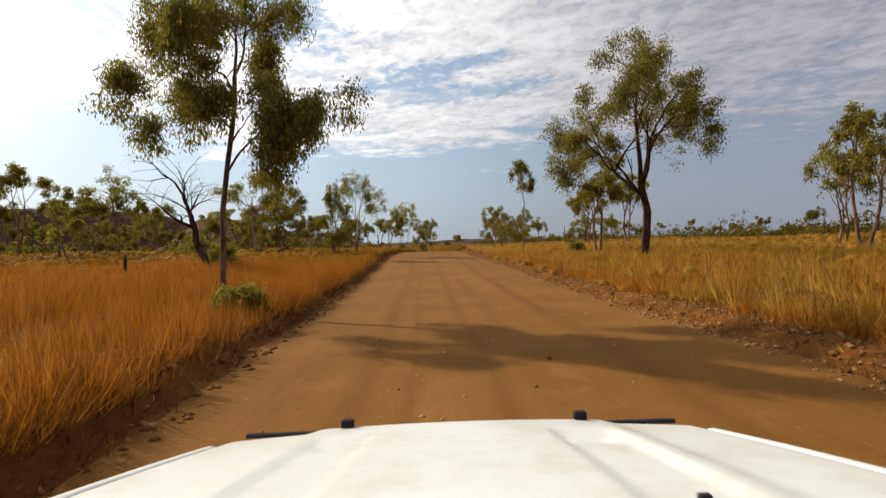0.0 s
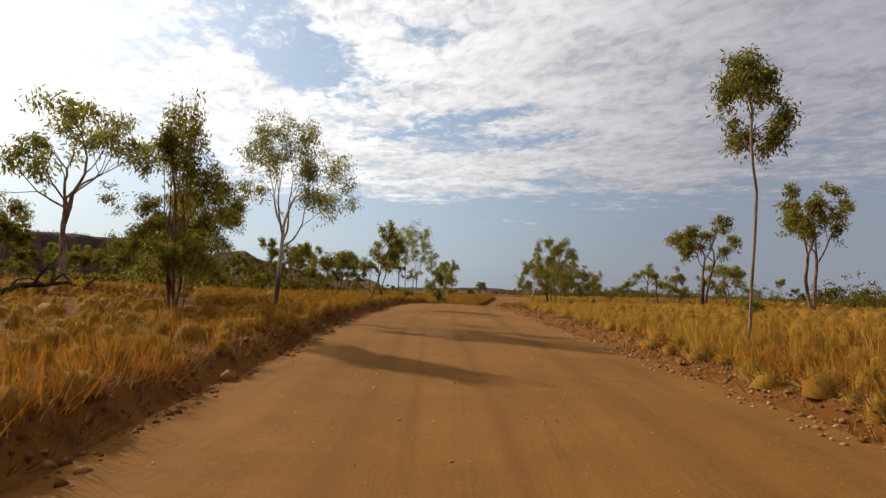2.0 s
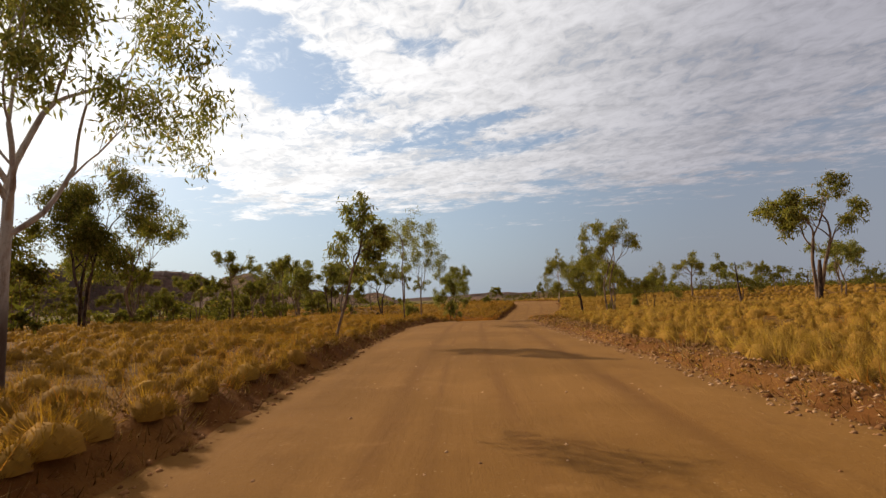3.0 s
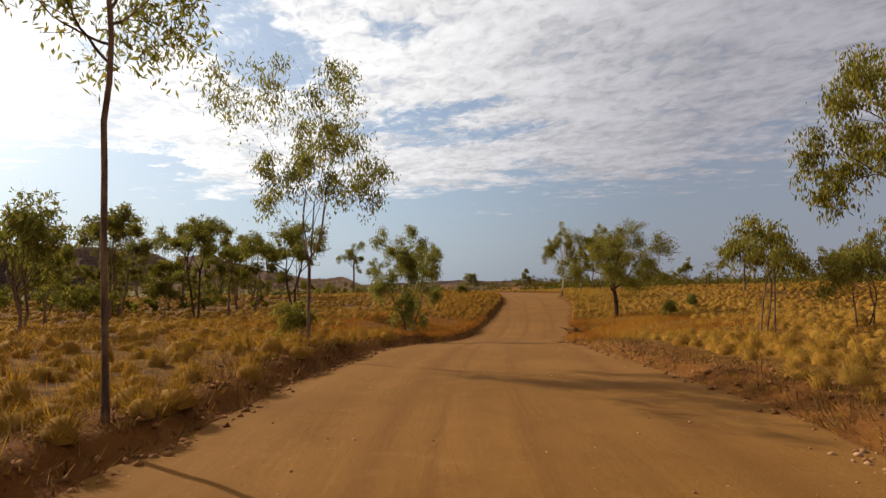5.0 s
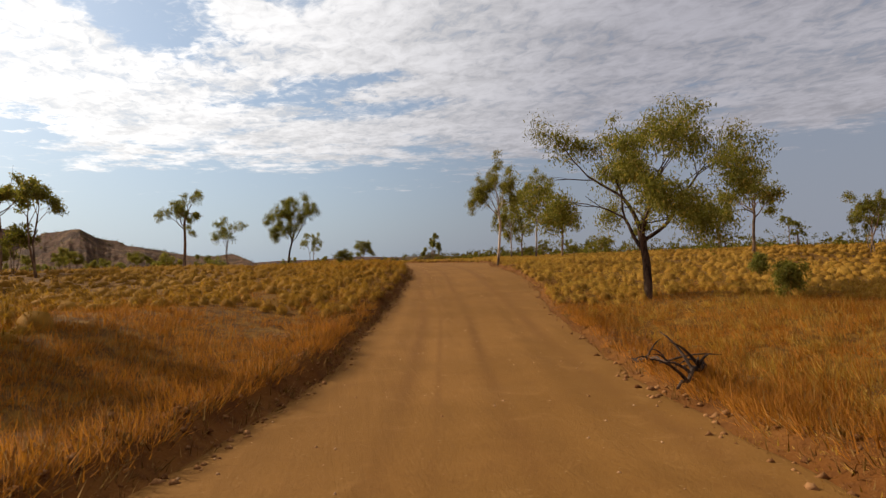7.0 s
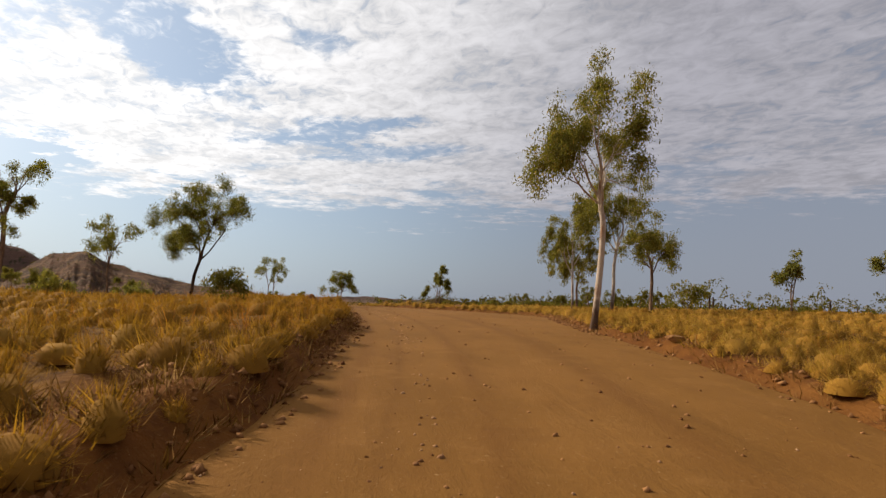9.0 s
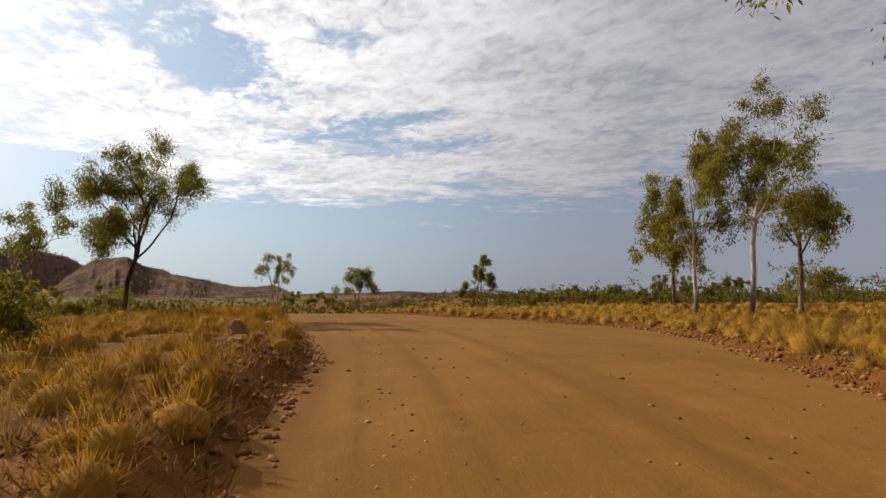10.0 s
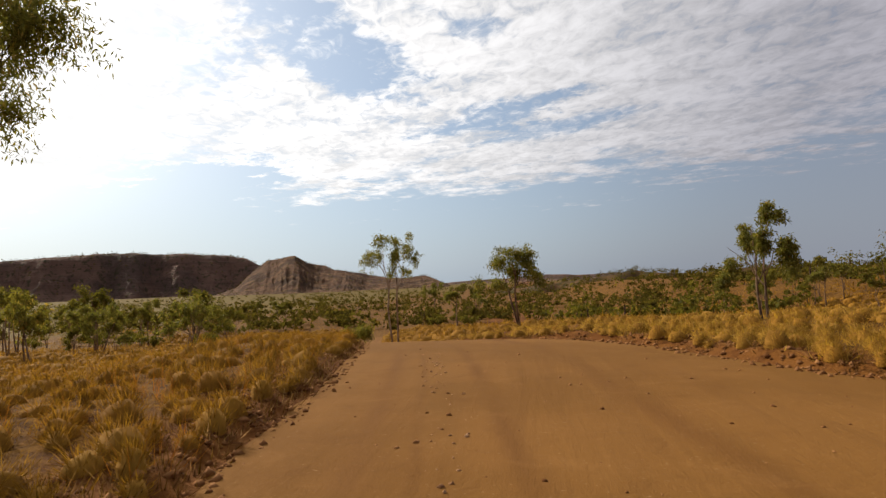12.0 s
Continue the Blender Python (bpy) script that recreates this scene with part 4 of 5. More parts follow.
def rock(x, y, size, k, label, turn=0.0, tall=1.0):
    CLEAR.append((x, y, size * 0.5 + 0.22))
    ob = new("rock", BOULDERS[k])
    ob.matrix_basis = pose(x, y, float(land(x, y)) + size * 0.12 * tall, 0, 0, turn) @ Matrix.Diagonal((size, size, size * tall, 1))
    return tagged(ob, label, "rock")


rock(3.72, 143.45, 0.5, 3, "upright reddish rock standing on the road bank", 20, 1.25)
rock(4.1, 142.05, 0.46, 0, "flat pale-topped rock sunk in the road bank", 70, 0.9)
rock(4.2, 142.9, 0.26, 1, "broken reddish rock below the bank", 130)
rock(3.15, 143.75, 0.34, 2, "low pale rock beside an upright one", 30, 0.7)
rock(3.6, 147.6, 0.42, 0, "flat pale rock in the grass", 200, 0.7)
rock(3.35, 148.9, 0.5, 0, "flat pale slab among dry tussocks", 80, 0.6)
rock(2.9, 149.6, 0.3, 2, "small reddish rock on the bank", 10)
rock(12.9, 158.9, 0.7, 1, "cracked red rock at the road edge", 50)
rock(12.05, 130.9, 0.45, 2, "dark rock at the edge of the dirt road", 80, 0.5)
rock(-4.2, 37.8, 0.3, 2, "dark clod fallen from the bank", 0)
rock(-4.9, 46.2, 0.25, 1, "pale rounded stone under the bank", 0)
rock(1.4, 7.6, 0.12, 2, "small dark stone on the dirt road", 0)


def stump(x, y, h, r, label, seed):
    rng = np.random.RandomState(seed)
    co, fa = tube(bend((0, 0, -0.2), (0.1 * h, 0, h), (0.03, 0.02, 0), 6), np.array([1.3, 1.0, 0.95, 0.9, 0.85, 0.45]) * r, 9)
    co = co + rng.normal(0, 0.06 * r, co.shape)
    ob = new("tree_stump", mesh_of("tree_stump", co, fa, BARK_BURNT, True))
    ob.matrix_basis = pose(x, y, float(land(x, y)), 0, 0, rng.uniform(0, 360))
    return tagged(ob, label, "stump")


stump(-11.8, 21.0, 0.85, 0.07, "thin burnt stump standing in rust grass", 81)
stump(19.9, 79.4, 2.6, 0.15, "tall black burnt stump beside a gum", 82)
stump(19.2, 88.0, 3.3, 0.06, "thin bare burnt pole standing on the verge", 84)
stump(-14.0, 118.0, 0.5, 0.35, "low dark termite-eaten stump in the grass", 83)


def fallen_branch(x, y, size, label, seed):
    """A dead bough on the ground with side twigs that stand up from it."""
    rng = np.random.RandomState(seed)
    branch = new("fallen_branch")
    branch.matrix_basis = pose(x, y, float(land(x, y)), 0, 0, rng.uniform(0, 360)) @ Matrix.Diagonal((size, size, size, 1))
    way = bend((-1, 0, 0.05), (1.1, 0.3, 0.12), (0, 0.1, 0.16), 12)
    way[1:-1] += rng.normal(0, 0.02, (10, 3))
    part_mesh("bough", mesh_of("bough", *tube(way, np.linspace(0.07, 0.02, 12), 7), BARK_BURNT, True), branch)
    for k in range(7):
        foot = way[rng.randint(1, 11)]
        tip = foot + np.array([rng.normal(0.25, 0.3), rng.normal(0, 0.45), rng.uniform(0.05, 0.5)])
        part_mesh("twig", mesh_of("twig", *tube(bend(foot, tip, (0, 0, 0.08), 5), np.linspace(0.03, 0.008, 5), 5), BARK_BURNT, True), branch)
    return tagged(branch, label, "branch")


fallen_branch(-12.4, 45.3, 1.4, "dead fallen branch lying in the grass", 91)
fallen_branch(-14.5, 44.0, 1.2, "dead fallen branch lying in the grass", 92)
fallen_branch(5.9, 102.6, 1.0, "dark dead branch at the road edge", 93)
fallen_branch(6.1, 104.0, 0.8, "dark dead branch at the road edge", 94)
fallen_branch(-5.6, 85.0, 0.7, "broken twigs on the dirt bank", 95)

# ---- grass ----


def tufts(name, label, mat, pts, radius, height, blades, width, seed, spread=1.15, dome=1.0, reach=0.85):
    """Rounded tussocks: a low matted heart with narrow blades standing out of it all round, joined into one mesh."""
    rng = np.random.RandomState(seed)
    for cx, cy, wide in CLEAR:
        pts = pts[np.hypot(pts[:, 0] - cx, pts[:, 1] - cy) > wide]
    n = len(pts)
    r = radius * np.exp(rng.normal(-0.05, 0.34, n)).clip(0.4, 1.45)
    hh = height * rng.uniform(0.55, 1.3, n) * (0.6 + 0.4 * r / radius)
    x, y = pts[:, 0], pts[:, 1]
    z = land(x, y)
    b = rng.uniform(0, 6.283, (n, blades))
    q = rng.uniform(0, 1, (n, blades)) ** 0.6
    if dome:
        # a cushion: blades stand out of it all round
        up = rng.uniform(0.02, 1, (n, blades)) ** 0.85
        q = np.sqrt(1 - up * up)
        ball = np.stack([np.cos(b) * q * r[:, None], np.sin(b) * q * r[:, None], up * hh[:, None]], -1)
        foot = np.stack([x, y, z - 0.03], -1)[:, None]
        base = foot + ball * rng.uniform(0.36, 0.72, (n, blades, 1))
        tip = foot + ball * rng.uniform(0.8, 1.0 + 0.08 * reach, (n, blades, 1)) + rng.normal(0, 0.14, (n, blades, 3)) * r[:, None, None]
        tip[..., 2] = np.maximum(tip[..., 2], z[:, None] + 0.01)
    else:
        ring = np.sin(q * 1.5) * r[:, None] * 0.7
        base = np.stack([x[:, None] + np.cos(b) * ring, y[:, None] + np.sin(b) * ring, z[:, None] - 0.03 + 0 * q], -1)
        tilt = spread * q + rng.normal(0, 0.2, (n, blades))
        ln = hh[:, None] * rng.uniform(0.5, 1.25, (n, blades)) * (1 - 0.2 * q)
        c = b + rng.normal(0, 0.5, (n, blades))
        tip = base + np.stack([np.cos(c) * np.sin(tilt) * ln, np.sin(c) * np.sin(tilt) * ln, np.cos(tilt) * ln], -1)
    e = rng.uniform(0, 6.283, (n, blades))
    side = np.stack([-np.sin(e), np.cos(e), 0 * e], -1) * (width * rng.uniform(0.6, 1.5, (n, blades)))[..., None]
    co = np.stack([base - side, base + side, tip], 2).reshape(-1, 3)
    fa = np.arange(len(co)).reshape(-1, 3)
    if dome:
        k = 8
        a = np.linspace(0, 6.283, k, endpoint=False)[None] + rng.uniform(0, 6.283, (n, 1))
        rows = []
        for f, up in ((0.56, -0.06), (0.5, 0.28), (0.3, 0.5)):
            rr = r[:, None] * f * rng.uniform(0.82, 1.18, (n, k))
            rows.append(np.stack([x[:, None] + np.cos(a) * rr, y[:, None] + np.sin(a) * rr, z[:, None] + up * hh[:, None] * rng.uniform(0.8, 1.2, (n, k)) - 0.02], -1))
        top = np.stack([x, y, z + 0.55 * hh], -1)[:, None]
        body = np.concatenate(rows + [top], 1)
        one = []
        for lo in (0, k):
            one += [(lo + u, lo + (u + 1) % k, lo + k + u) for u in range(k)] + [(lo + (u + 1) % k, lo + k + (u + 1) % k, lo + k + u) for u in range(k)]
        one += [(2 * k + u, 2 * k + (u + 1) % k, 3 * k) for u in range(k)]
        more = (np.arange(n)[:, None, None] * (3 * k + 1) + np.array(one)[None]).reshape(-1, 3) + len(co)
        co, fa = np.concatenate([co, body.reshape(-1, 3)]), np.concatenate([fa, more])
    # the blades of a tussock take the light as one soft mound
    lean_out = q * 0.95 if dome else np.sin(q * 1.4) * 0.45
    nrm = np.stack([np.cos(b) * lean_out, np.sin(b) * lean_out, 0 * q + 0.75], -1) + rng.normal(0, 0.26, (n, blades, 3))
    nrm = np.repeat(nrm.reshape(-1, 3), 3, 0)
    if dome:
        mound = body - np.stack([x, y, z - 0.25 * hh], -1)[:, None]
        nrm = np.concatenate([nrm, mound.reshape(-1, 3)])
    nrm /= np.linalg.norm(nrm, axis=1)[:, None] + 1e-9
    me = mesh_of(name, co, fa, mat, True)
    if dome:
        me.materials.append(STRAW_HEART)
        me.polygons.foreach_set("material_index", (np.arange(len(fa)) >= n * blades).astype(np.int32))
    me.attributes.new("custom_normal", "FLOAT_VECTOR", "POINT").data.foreach_set("vector", nrm.astype(np.float32).ravel())
    return tagged(new(name, me), label, "grass", kind="stuff")


def scatter(seed, n, y0, y1, out0, out1, sides=(-1, 1), skew=1.6, soft=0.0):
    """Spots beside the road, closer together near it; soft blurs the patch's borders, in metres."""
    rng = np.random.RandomState(seed)
    y = rng.uniform(y0, y1, n)
    s = rng.choice(sides, n)
    o = out0 + (out1 - out0) * rng.uniform(0, 1, n) ** skew
    if soft:
        y = y + rng.normal(0, soft, n)
        o = out0 + (o - out0) * np.exp(rng.normal(0, 0.35, n))
    el, er = edges(y)
    x = line_x(y) + np.where(s < 0, el - o, er + o)
    return np.stack([x, y], 1)


def hummocks(seed, y0, y1, out0, out1, gap, sides=(-1, 1)):
    """Evenly spaced spots beside the road, each a little off its place."""
    rng = np.random.RandomState(seed)
    got = []
    for s in sides:
        y, o = np.meshgrid(np.arange(y0, y1, gap), np.arange(out0, out1, gap))
        y = y.ravel() + rng.uniform(-0.42, 0.42, y.size) * gap
        o = np.maximum(o.ravel() + rng.uniform(-0.42, 0.42, o.size) * gap, out0)
        el, er = edges(y)
        got.append(np.stack([line_x(y) + (el - o if s < 0 else er + o), y], 1))
    return np.concatenate(got)


def clumped(pts, size, seed, keep, low=0.0):
    """Thin the spots out so that they gather in drifts."""
    rng = np.random.RandomState(seed)
    v = 0.5 + 0.9 * hump(pts[:, 0], pts[:, 1], size, seed)
    return pts[rng.uniform(0, 1, len(pts)) < np.clip(v * keep, low, 1)]


def thinned(pts, near, far):
    """Let a drift peter out between two distances from the road."""
    rng = np.random.RandomState(99)
    out = np.abs(pts[:, 0] - line_x(pts[:, 1]))
    return pts[rng.uniform(size=len(pts)) > step(out, near, far)]


def off_rust(pts):
    """Leave out spots where the rust grass takes over: by the first straight and in the dip."""
    x, y = pts[:, 0], pts[:, 1]
    out = np.abs(x - line_x(y)) - 3.2
    ragged = 2.2 * hump(x, y, 6, 71)
    dip = (y + ragged > 91) & (y + ragged < 114) & (out + ragged < np.where(x < line_x(y), 5.0, 8.0))
    shoulder = (x > line_x(y)) & (y > 44) & (y < 96) & (out < 2.1 + 0.4 * ragged)
    straight = (y + 2 * ragged < 32) & (np.random.RandomState(72).uniform(size=len(pts)) < 0.75)
    return pts[~(dip | straight | shoulder)]


# same spinifex on both sides; the right's brighter light is painted as paler straw
tufts("spinifex", "golden dry spinifex tussocks on red soil", STRAW_GOLD, off_rust(clumped(hummocks(1, 16, 176, 0.4, 4.4, 0.62, (-1,)), 5, 51, 1.9, 0.45)), 0.31, 0.36, 270, 0.005, 61, 1.35, 1.0, 1.0)
tufts("spinifex", "golden dry spinifex tussocks on red soil, sunlit tone in the colour", STRAW_PALE_LIT, off_rust(clumped(hummocks(1, 16, 176, 0.4, 4.4, 0.62, (1,)), 5, 51, 1.9, 0.45)), 0.31, 0.36, 270, 0.005, 61, 1.35, 1.0, 1.0)
tufts("spinifex", "golden dry spinifex tussocks behind the verge", STRAW_GOLD, off_rust(clumped(hummocks(9, 12, 182, 4.8, 10, 0.74, (-1,)), 6, 48, 1.9, 0.45)), 0.37, 0.38, 110, 0.009, 58, 1.3, 1.0, 0.9)
tufts("spinifex", "golden dry spinifex tussocks behind the verge, sunlit tone in the colour", STRAW_PALE_LIT, off_rust(clumped(hummocks(9, 12, 182, 4.8, 10, 0.74, (1,)), 6, 48, 1.9, 0.45)), 0.37, 0.38, 110, 0.009, 58, 1.3, 1.0, 0.9)
tufts("spinifex", "golden spinifex hummocks in the open", STRAW_GOLD, clumped(hummocks(8, -12, 190, 10, 20, 0.88, (-1,)), 8, 59, 2.0, 0.45), 0.42, 0.4, 46, 0.015, 60, 1.25, 1.05, 0.8)
tufts("spinifex", "golden spinifex hummocks in the open, sunlit tone in the colour", STRAW_PALE_LIT, clumped(hummocks(8, -12, 190, 10, 20, 0.88, (1,)), 8, 59, 2.0, 0.45), 0.42, 0.4, 46, 0.015, 60, 1.25, 1.05, 0.8)
tufts("spinifex", "golden spinifex hummocks further out", STRAW_GOLD, clumped(hummocks(7, -12, 215, 20, 38, 1.2), 9, 58, 2.2, 0.5), 0.55, 0.42, 22, 0.024, 69, 1.25, 1.05, 0.6)
tufts("spinifex", "golden spinifex tussocks below the crest", STRAW_GOLD, clumped(hummocks(11, 180, 240, 0.6, 32, 1.15), 9, 47, 2.2, 0.55), 0.7, 0.55, 22, 0.03, 57, 1.25)
tufts("rust_grass", "dense rust-orange dry grass beside the road", STRAW_RED, clumped(scatter(2, 8000, -3, 30, 0.35, 20, (-1,), 1.4, 5), 8, 52, 2.2, 0.5), 0.4, 0.52, 50, 0.0047, 62, 0.75, 0)
tufts("rust_grass", "rust-orange and straw grass along the verge", STRAW_RED, clumped(scatter(12, 3000, -3, 45, 0.9, 10, (1,), 1.4, 5), 6, 55, 1.0, 0.1), 0.4, 0.5, 32, 0.009, 66, 0.75, 0)
tufts("straw_grass", "tall straw-yellow grass on the plain", STRAW_PALE_LIT, clumped(scatter(13, 5000, -3, 50, 1.2, 24, (1,), 1.3, 5), 6, 56, 1.5, 0.3), 0.4, 0.55, 32, 0.009, 67, 0.75, 0)
tufts("straw_grass", "fine straw-coloured grass along the verge of the bend", STRAW_PALE_LIT, clumped(scatter(14, 3000, 112, 176, 0.5, 12, (1,), 1.2, 5), 6, 50, 1.6, 0.3), 0.5, 0.3, 32, 0.007, 70, 1.2, 0)
tufts("rust_grass", "rust-orange grass strip in the dip", STRAW_RED, clumped(scatter(3, 6500, 92, 113, 0.4, 9, soft=3), 7, 53, 1.5, 0.25), 0.42, 0.26, 34, 0.0055, 63, 0.95, 0)
tufts("straw_grass", "pale straw grass patches in the dip", STRAW_PALE_LIT, clumped(scatter(31, 1500, 90, 112, 1.5, 9, (1,), 1.1, 3), 5, 44, 1.1, 0.0), 0.42, 0.3, 30, 0.0055, 57, 1.1, 0)
tufts("rust_grass", "rust-orange seed stalks among the tussocks", STRAW_RED, clumped(scatter(15, 2600, 24, 172, 0.5, 9, (-1, -1, 1), 1.2, 5), 9, 49, 1.4, 0.1), 0.5, 0.5, 16, 0.004, 59, 0.8, 0)
tufts("straw_grass", "low dry grass between the tussocks", STRAW_GOLD, off_rust(clumped(scatter(16, 5200, 34, 166, 0.5, 8, (-1,), 1.1, 3), 6, 46, 1.8, 0.35)), 0.42, 0.24, 24, 0.0055, 56, 1.1, 0)
tufts("mid_spinifex", "golden spinifex hummocks on the slopes", STRAW_GOLD, thinned(clumped(hummocks(6, -15, 215, 38, 80, 1.7), 12, 57, 2.0, 0.45), 46, 80), 0.85, 0.55, 16, 0.04, 68, 1.2)
tufts("verge_litter", "dead brown grass on the road banks", STRAW_DRY, scatter(4, 11000, -3, 178, 0.02, 1.5, (-1, -1, 1), 1.0), 0.26, 0.22, 15, 0.007, 64, 1.3, 0)
tufts("verge_litter", "pale dry leaves and sticks on the graded shoulder", STRAW_PALE_LIT, scatter(17, 5500, -3, 100, -0.1, 1.5, (1,), 1.0), 0.24, 0.09, 8, 0.008, 55, 1.5, 0)
tufts("far_spinifex", "golden spinifex over the plain", STRAW_GOLD, clumped(scatter(5, 9000, 0, 260, 30, 110, skew=1.2, soft=12), 20, 54, 1.4, 0.35), 0.95, 0.5, 12, 0.06, 65, 1.15, 0)

# ---- stones ----


def stones(name, label, pts, small, large, seed, mat, lift=0.3, skew=4.0):
    """Loose angular stones at pts, joined into one mesh."""
    rng = np.random.RandomState(seed)
    n = len(pts)
    unit = np.array([(1, 0, -.2), (-1, 0, -.2), (0, 1, -.2), (0, -1, -.2), (.3, .25, .9), (-.35, -.2, .8)], float)
    size = small + (large - small) * rng.uniform(0, 1, n) ** skew
    co = unit[None] * rng.uniform(0.5, 1.25, (n, 6, 1)) * size[:, None, None] * np.array([1.0, 0.8, 0.62])
    a = rng.uniform(0, 6.283, n)
    ca, sa = np.cos(a)[:, None], np.sin(a)[:, None]
    z = land(pts[:, 0], pts[:, 1])
    out = np.stack([pts[:, 0][:, None] + co[..., 0] * ca - co[..., 1] * sa, pts[:, 1][:, None] + co[..., 0] * sa + co[..., 1] * ca, z[:, None] + co[..., 2] + (size * lift)[:, None]], -1)
    hull = [(0, 2, 4), (2, 1, 5), (2, 5, 4), (1, 3, 5), (3, 0, 4), (3, 4, 5), (0, 1, 2), (0, 3, 1)]
    fa = (np.arange(n)[:, None, None] * 6 + np.array(hull)[None]).reshape(-1, 3)
    return tagged(new(name, mesh_of(name, out.reshape(-1, 3), fa, mat)), label, "stones", kind="stuff")


def on_road(seed, n, y0, y1):
    rng = np.random.RandomState(seed)
    y = rng.uniform(y0, y1, n)
    el, er = edges(y)
    return np.stack([line_x(y) + el + (er - el) * rng.uniform(0.03, 0.97, n), y], 1)


stones("bank_rubble", "red clods and stones along the road banks", scatter(31, 21000, -3, 178, -0.3, 1.3, (-1, -1, 1), 1.2), 0.01, 0.09, 71, STONE, 0.1, 2.8)
stones("bank_rubble", "jumbled rocks and clods on the cut bank", scatter(37, 1800, 128, 162, -0.15, 0.7, (-1,), 1.0), 0.015, 0.1, 77, STONE, 0.1)
stones("bank_rubble", "pale broken stones in a graded windrow", scatter(32, 9500, -3, 75, -0.5, 1.3, (1,), 1.0), 0.01, 0.07, 72, STONE_PALE, 0.1, 2.4)
stones("bank_rubble", "red rocks heaped along the bend", scatter(33, 3600, 134, 170, -0.4, 1.1, (1,), 1.0), 0.012, 0.095, 73, STONE, 0.1, 2.2)
stones("gravel", "loose gravel scattered on the dirt road", on_road(34, 5200, 0, 125), 0.004, 0.04, 74, STONE_PALE, 0.1, 5.0)
windrow = scatter(36, 900, 124, 166, 0, 0.01, (1,), 1.0)
windrow[:, 0] = line_x(windrow[:, 1]) + np.random.RandomState(36).normal(0.05, 0.16, len(windrow))
stones("gravel", "line of loose stones left between the wheel tracks", windrow, 0.006, 0.05, 76, STONE_PALE, 0.1, 3.0)
stones("gravel", "loose gravel and stones on the bend", on_road(35, 3000, 118, 165), 0.005, 0.055, 75, STONE, 0.1, 6.0)

# ---- the white four-wheel drive on the road ----
PAINT = material("white_car_paint", lambda N: (N.mix(N.smooth(N.noise(at_place(N), 5.0, 5, 0.7), 0.4, 0.75), (0.66, 0.66, 0.62), (0.56, 0.53, 0.46)), None), 0.3, gloss=0.4)
BLACK = material("black_plastic", lambda N: (N.mix(N.noise(at_place(N), 40.0, 3), (0.012, 0.012, 0.012), (0.03, 0.028, 0.026)), None), 0.5)
RUBBER = material("tyre_rubber", lambda N: (N.mix(N.noise(at_place(N), 12.0, 4), (0.02, 0.02, 0.02), (0.09, 0.055, 0.03)), None), 0.85)
STEEL = material("dusty_steel", lambda N: (N.mix(N.noise(at_place(N), 9.0, 4), (0.5, 0.5, 0.5), (0.3, 0.2, 0.13)), None), 0.4)
LENS = material("headlamp_lens", lambda N: ((0.75, 0.77, 0.8), None), 0.08)


def bevelled_box(size, centre, bevel, segments=2):
    bm = bmesh.new()
    bmesh.ops.create_cube(bm, size=1.0)
    for v in bm.verts:
        v.co = Vector((v.co.x * size[0] + centre[0], v.co.y * size[1] + centre[1], v.co.z * size[2] + centre[2]))
    bmesh.ops.bevel(bm, geom=bm.edges[:], offset=bevel, segments=segments, affect="EDGES", profile=0.5)
    return bm


def spun(profile, axis_x, y, z, sides=28):
    """A body turned about a sideways axle: profile of (offset along it, radius)."""
    bm = bmesh.new()
    rings = []
    for off, rad in profile:
        rings.append([bm.verts.new((axis_x + off, y + rad * math.cos(6.2832 * k / sides), z + rad * math.sin(6.2832 * k / sides))) for k in range(sides)])
    for a, b in zip(rings, rings[1:]):
        for k in range(sides):
            bm.faces.new((a[k], a[(k + 1) % sides], b[(k + 1) % sides], b[k]))
    bm.faces.new(rings[0])
    bm.faces.new(rings[-1])
    return bm


def bonnet_height(u, y):
    """Height of the bonnet; u is the share of its half width, y the way ahead."""
    back = (1.83 - y) / 1.13
    top = 0.995 + 0.17 * back - 0.05 * back * back - 0.03 * u * u
    bulge = 0.012 * (1 - float(step(abs(u), 0.56, 0.66)))
    pressed = -0.012 * float(step(abs(u), 0.3, 0.34)) * (1 - float(step(abs(u), 0.5, 0.54))) * float(step(back, 0.16, 0.22))
    dish = -0.008 * (1 - float(step(abs(u), 0.46, 0.49))) * float(step(back, 0.24, 0.262)) * (1 - float(step(back, 0.285, 0.31)))
    nose = -0.05 * (1 - float(step(back, -0.02, 0.05)))
    return top + bulge + pressed + dish + nose


def fender_panel(sx, half):
    """A wing that follows the bonnet's edge, with a narrow shut line, a rolled shoulder and a flat side."""
    bm = bmesh.new()
    rows = []
    for y in np.linspace(1.82, 0.62, 24):
        edge, top = half(y), bonnet_height(1.0, y) - 0.006
        prof = [(-0.01, -0.2), (0.007, -0.03), (0.009, -0.004), (0.034, 0.0), (0.06, -0.006), (0.08, -0.026), (0.092, -0.08), (0.094, -0.42), (0.06, -0.42)]
        rows.append([bm.verts.new((sx * (edge + a), y, top + b)) for a, b in prof])
    for r0, r1 in zip(rows, rows[1:]):
        for k in range(len(r0) - 1):
            bm.faces.new((r0[k], r0[k + 1], r1[k + 1], r1[k]))
    bm.faces.new(rows[0])
    bm.faces.new(rows[-1][::-1])
    bmesh.ops.recalc_face_normals(bm, faces=bm.faces)
    for f in bm.faces:
        f.smooth = len(f.verts) == 4
    return bm


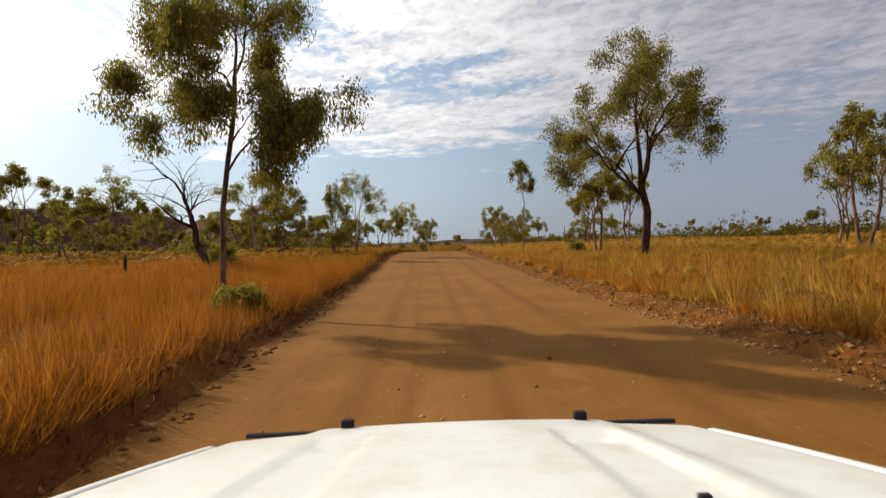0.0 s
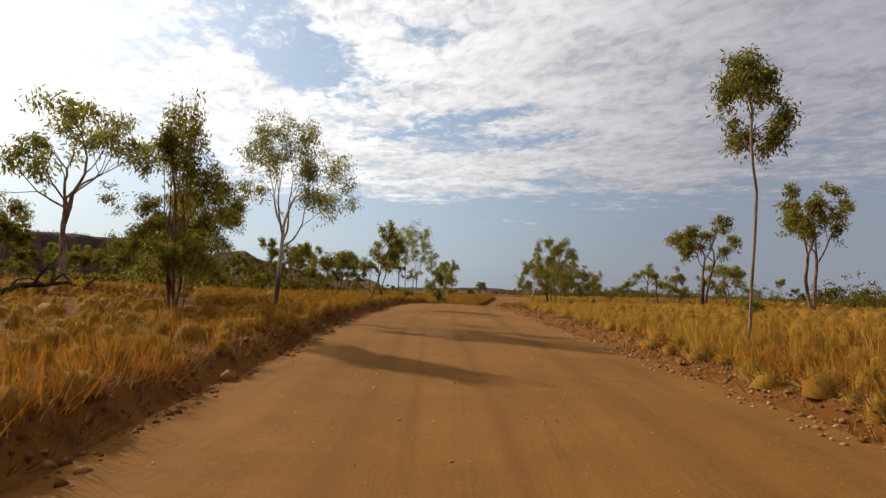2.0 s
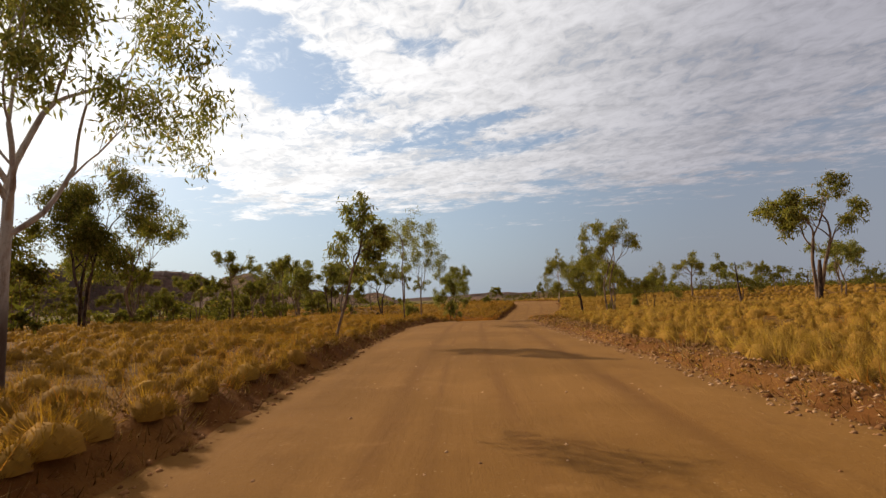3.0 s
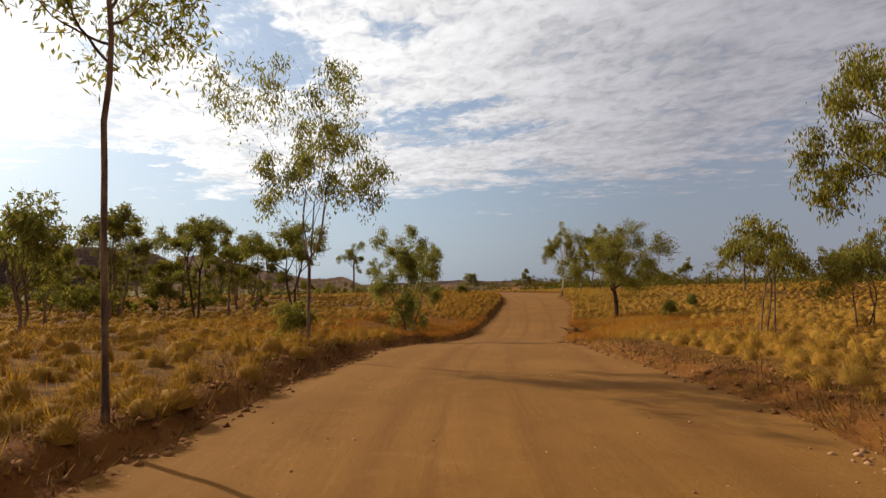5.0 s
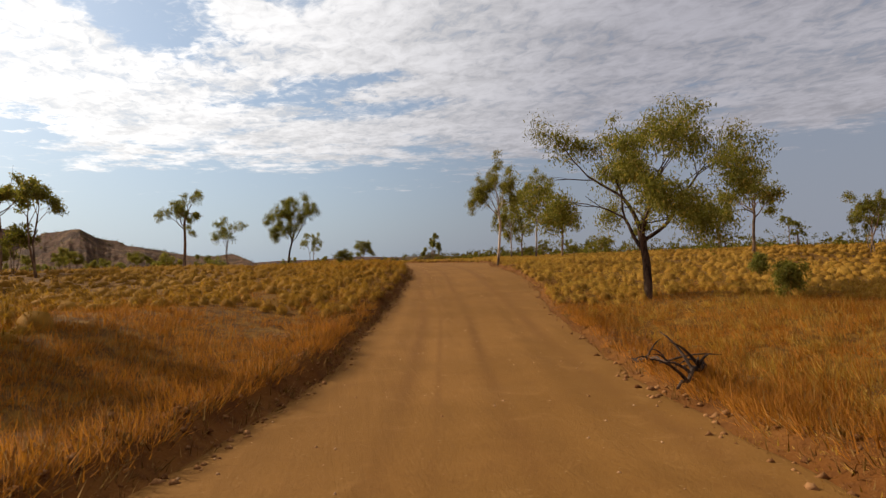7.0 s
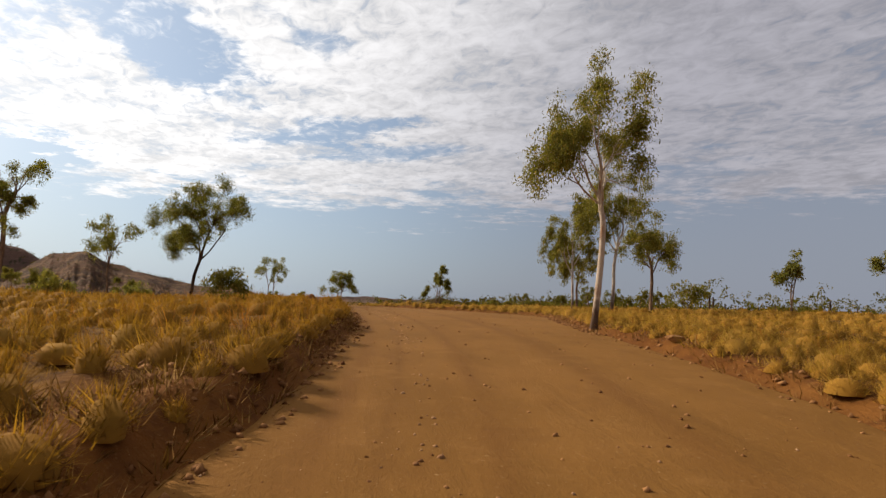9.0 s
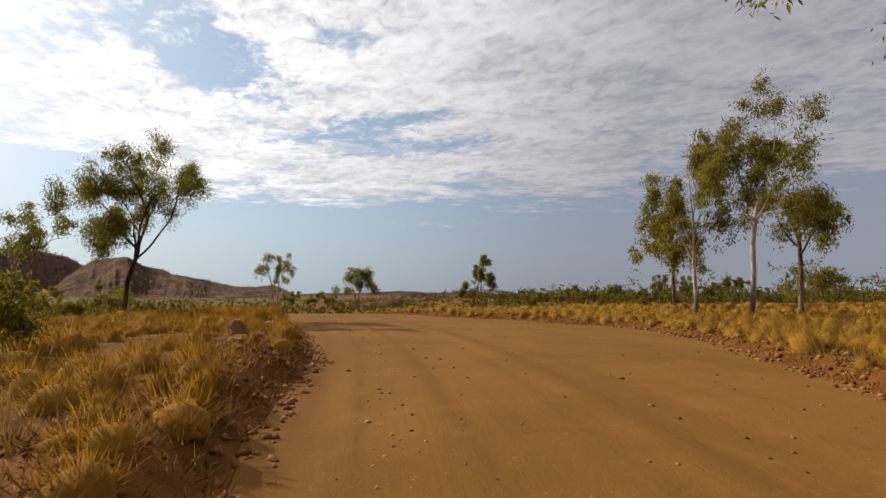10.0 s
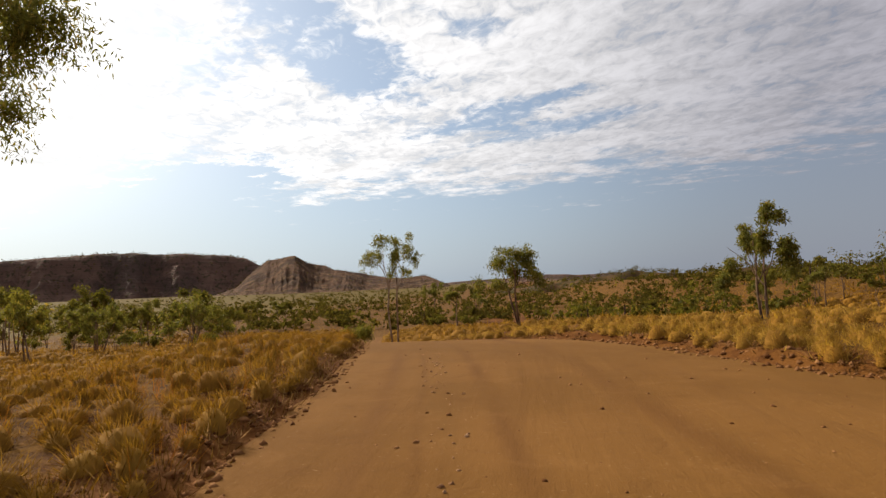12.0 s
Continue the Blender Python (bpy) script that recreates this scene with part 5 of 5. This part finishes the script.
def four_wheel_drive():
    car = new("four_wheel_drive")
    car.matrix_basis = pose(0.06, 0, float(land(0.06, 1.2)) - 0.02, 0, -0.9, 0)
    half = lambda y: 0.735 + 0.225 * (1.83 - y) / 0.7
    # bonnet: a pressed panel with rolled edges
    bm = bmesh.new()
    us, ys = np.linspace(-1, 1, 91), np.concatenate([np.linspace(1.84, 1.7, 12), np.linspace(1.69, 0.7, 60)])
    grid = [[bm.verts.new((u * half(y), y, bonnet_height(u, y) - 0.02 * float(step(abs(u), 0.97, 1.0)))) for u in us] for y in ys]
    for r0, r1 in zip(grid, grid[1:]):
        for k in range(len(us) - 1):
            bm.faces.new((r0[k], r0[k + 1], r1[k + 1], r1[k]))
    for f in bm.faces:
        f.smooth = True
    bmesh.ops.recalc_face_normals(bm, faces=bm.faces)
    if bm.faces[0].normal.z < 0:
        bmesh.ops.reverse_faces(bm, faces=bm.faces)
    bmesh.ops.solidify(bm, geom=bm.faces[:], thickness=0.012)
    bonnet = part("bonnet", bm, PAINT, car, "dusty white bonnet with raised centre")
    part("washer_jet", bevelled_box((0.026, 0.02, 0.012), (0.435, 1.05, bonnet_height(0.5, 1.05) + 0.005), 0.005, 3), BLACK, bonnet, "black washer jet")
    for x in (-0.355, 0.375):
        part("bonnet_clip", bevelled_box((0.04, 0.03, 0.028), (x, 1.775, bonnet_height(0.4, 1.775) + 0.01), 0.006), BLACK, bonnet, "black clip")
    for sx in (-1, 1):
        part("edge_strip", bevelled_box((0.27, 0.02, 0.014), (sx * 0.565, 1.845, 0.97), 0.004), BLACK, bonnet, "black rubber strip")
        part("fender", fender_panel(sx, half), PAINT, car)
        lamp = part("headlamp", bevelled_box((0.3, 0.08, 0.17), (sx * 0.68, 1.84, 0.83), 0.025, 3), LENS, car)
        part("indicator", bevelled_box((0.07, 0.07, 0.15), (sx * 0.85, 1.825, 0.83), 0.015), STEEL, lamp)
        wheel = part("wheel", spun([(-0.11, 0.3), (-0.125, 0.36), (-0.08, 0.385), (0.08, 0.385), (0.125, 0.36), (0.11, 0.3)], sx * 0.78, 1.25, 0.385), RUBBER, car)
        part("rim", spun([(-0.06, 0.22), (0.02, 0.24), (0.09, 0.235), (0.1, 0.2), (0.06, 0.06), (0.09, 0.05)] if sx > 0 else [(0.06, 0.22), (-0.02, 0.24), (-0.09, 0.235), (-0.1, 0.2), (-0.06, 0.06), (-0.09, 0.05)], sx * 0.81, 1.25, 0.385), STEEL, wheel, "steel rim")
    part("grille", bevelled_box((1.0, 0.05, 0.17), (0, 1.83, 0.83), 0.015), BLACK, car)
    part("front_bumper", bevelled_box((1.78, 0.22, 0.26), (0, 1.9, 0.6), 0.06, 4), PAINT, car)
    part("cowl", bevelled_box((1.6, 0.16, 0.1), (0, 0.62, 1.03), 0.03, 3), BLACK, car, "black plastic cowl")
    part("engine_bay", bevelled_box((1.5, 1.15, 0.5), (0, 1.22, 0.66), 0.04), BLACK, car)
    return tagged(car, "white four-wheel drive with a dusty bonnet on the dirt road", "car")


four_wheel_drive()
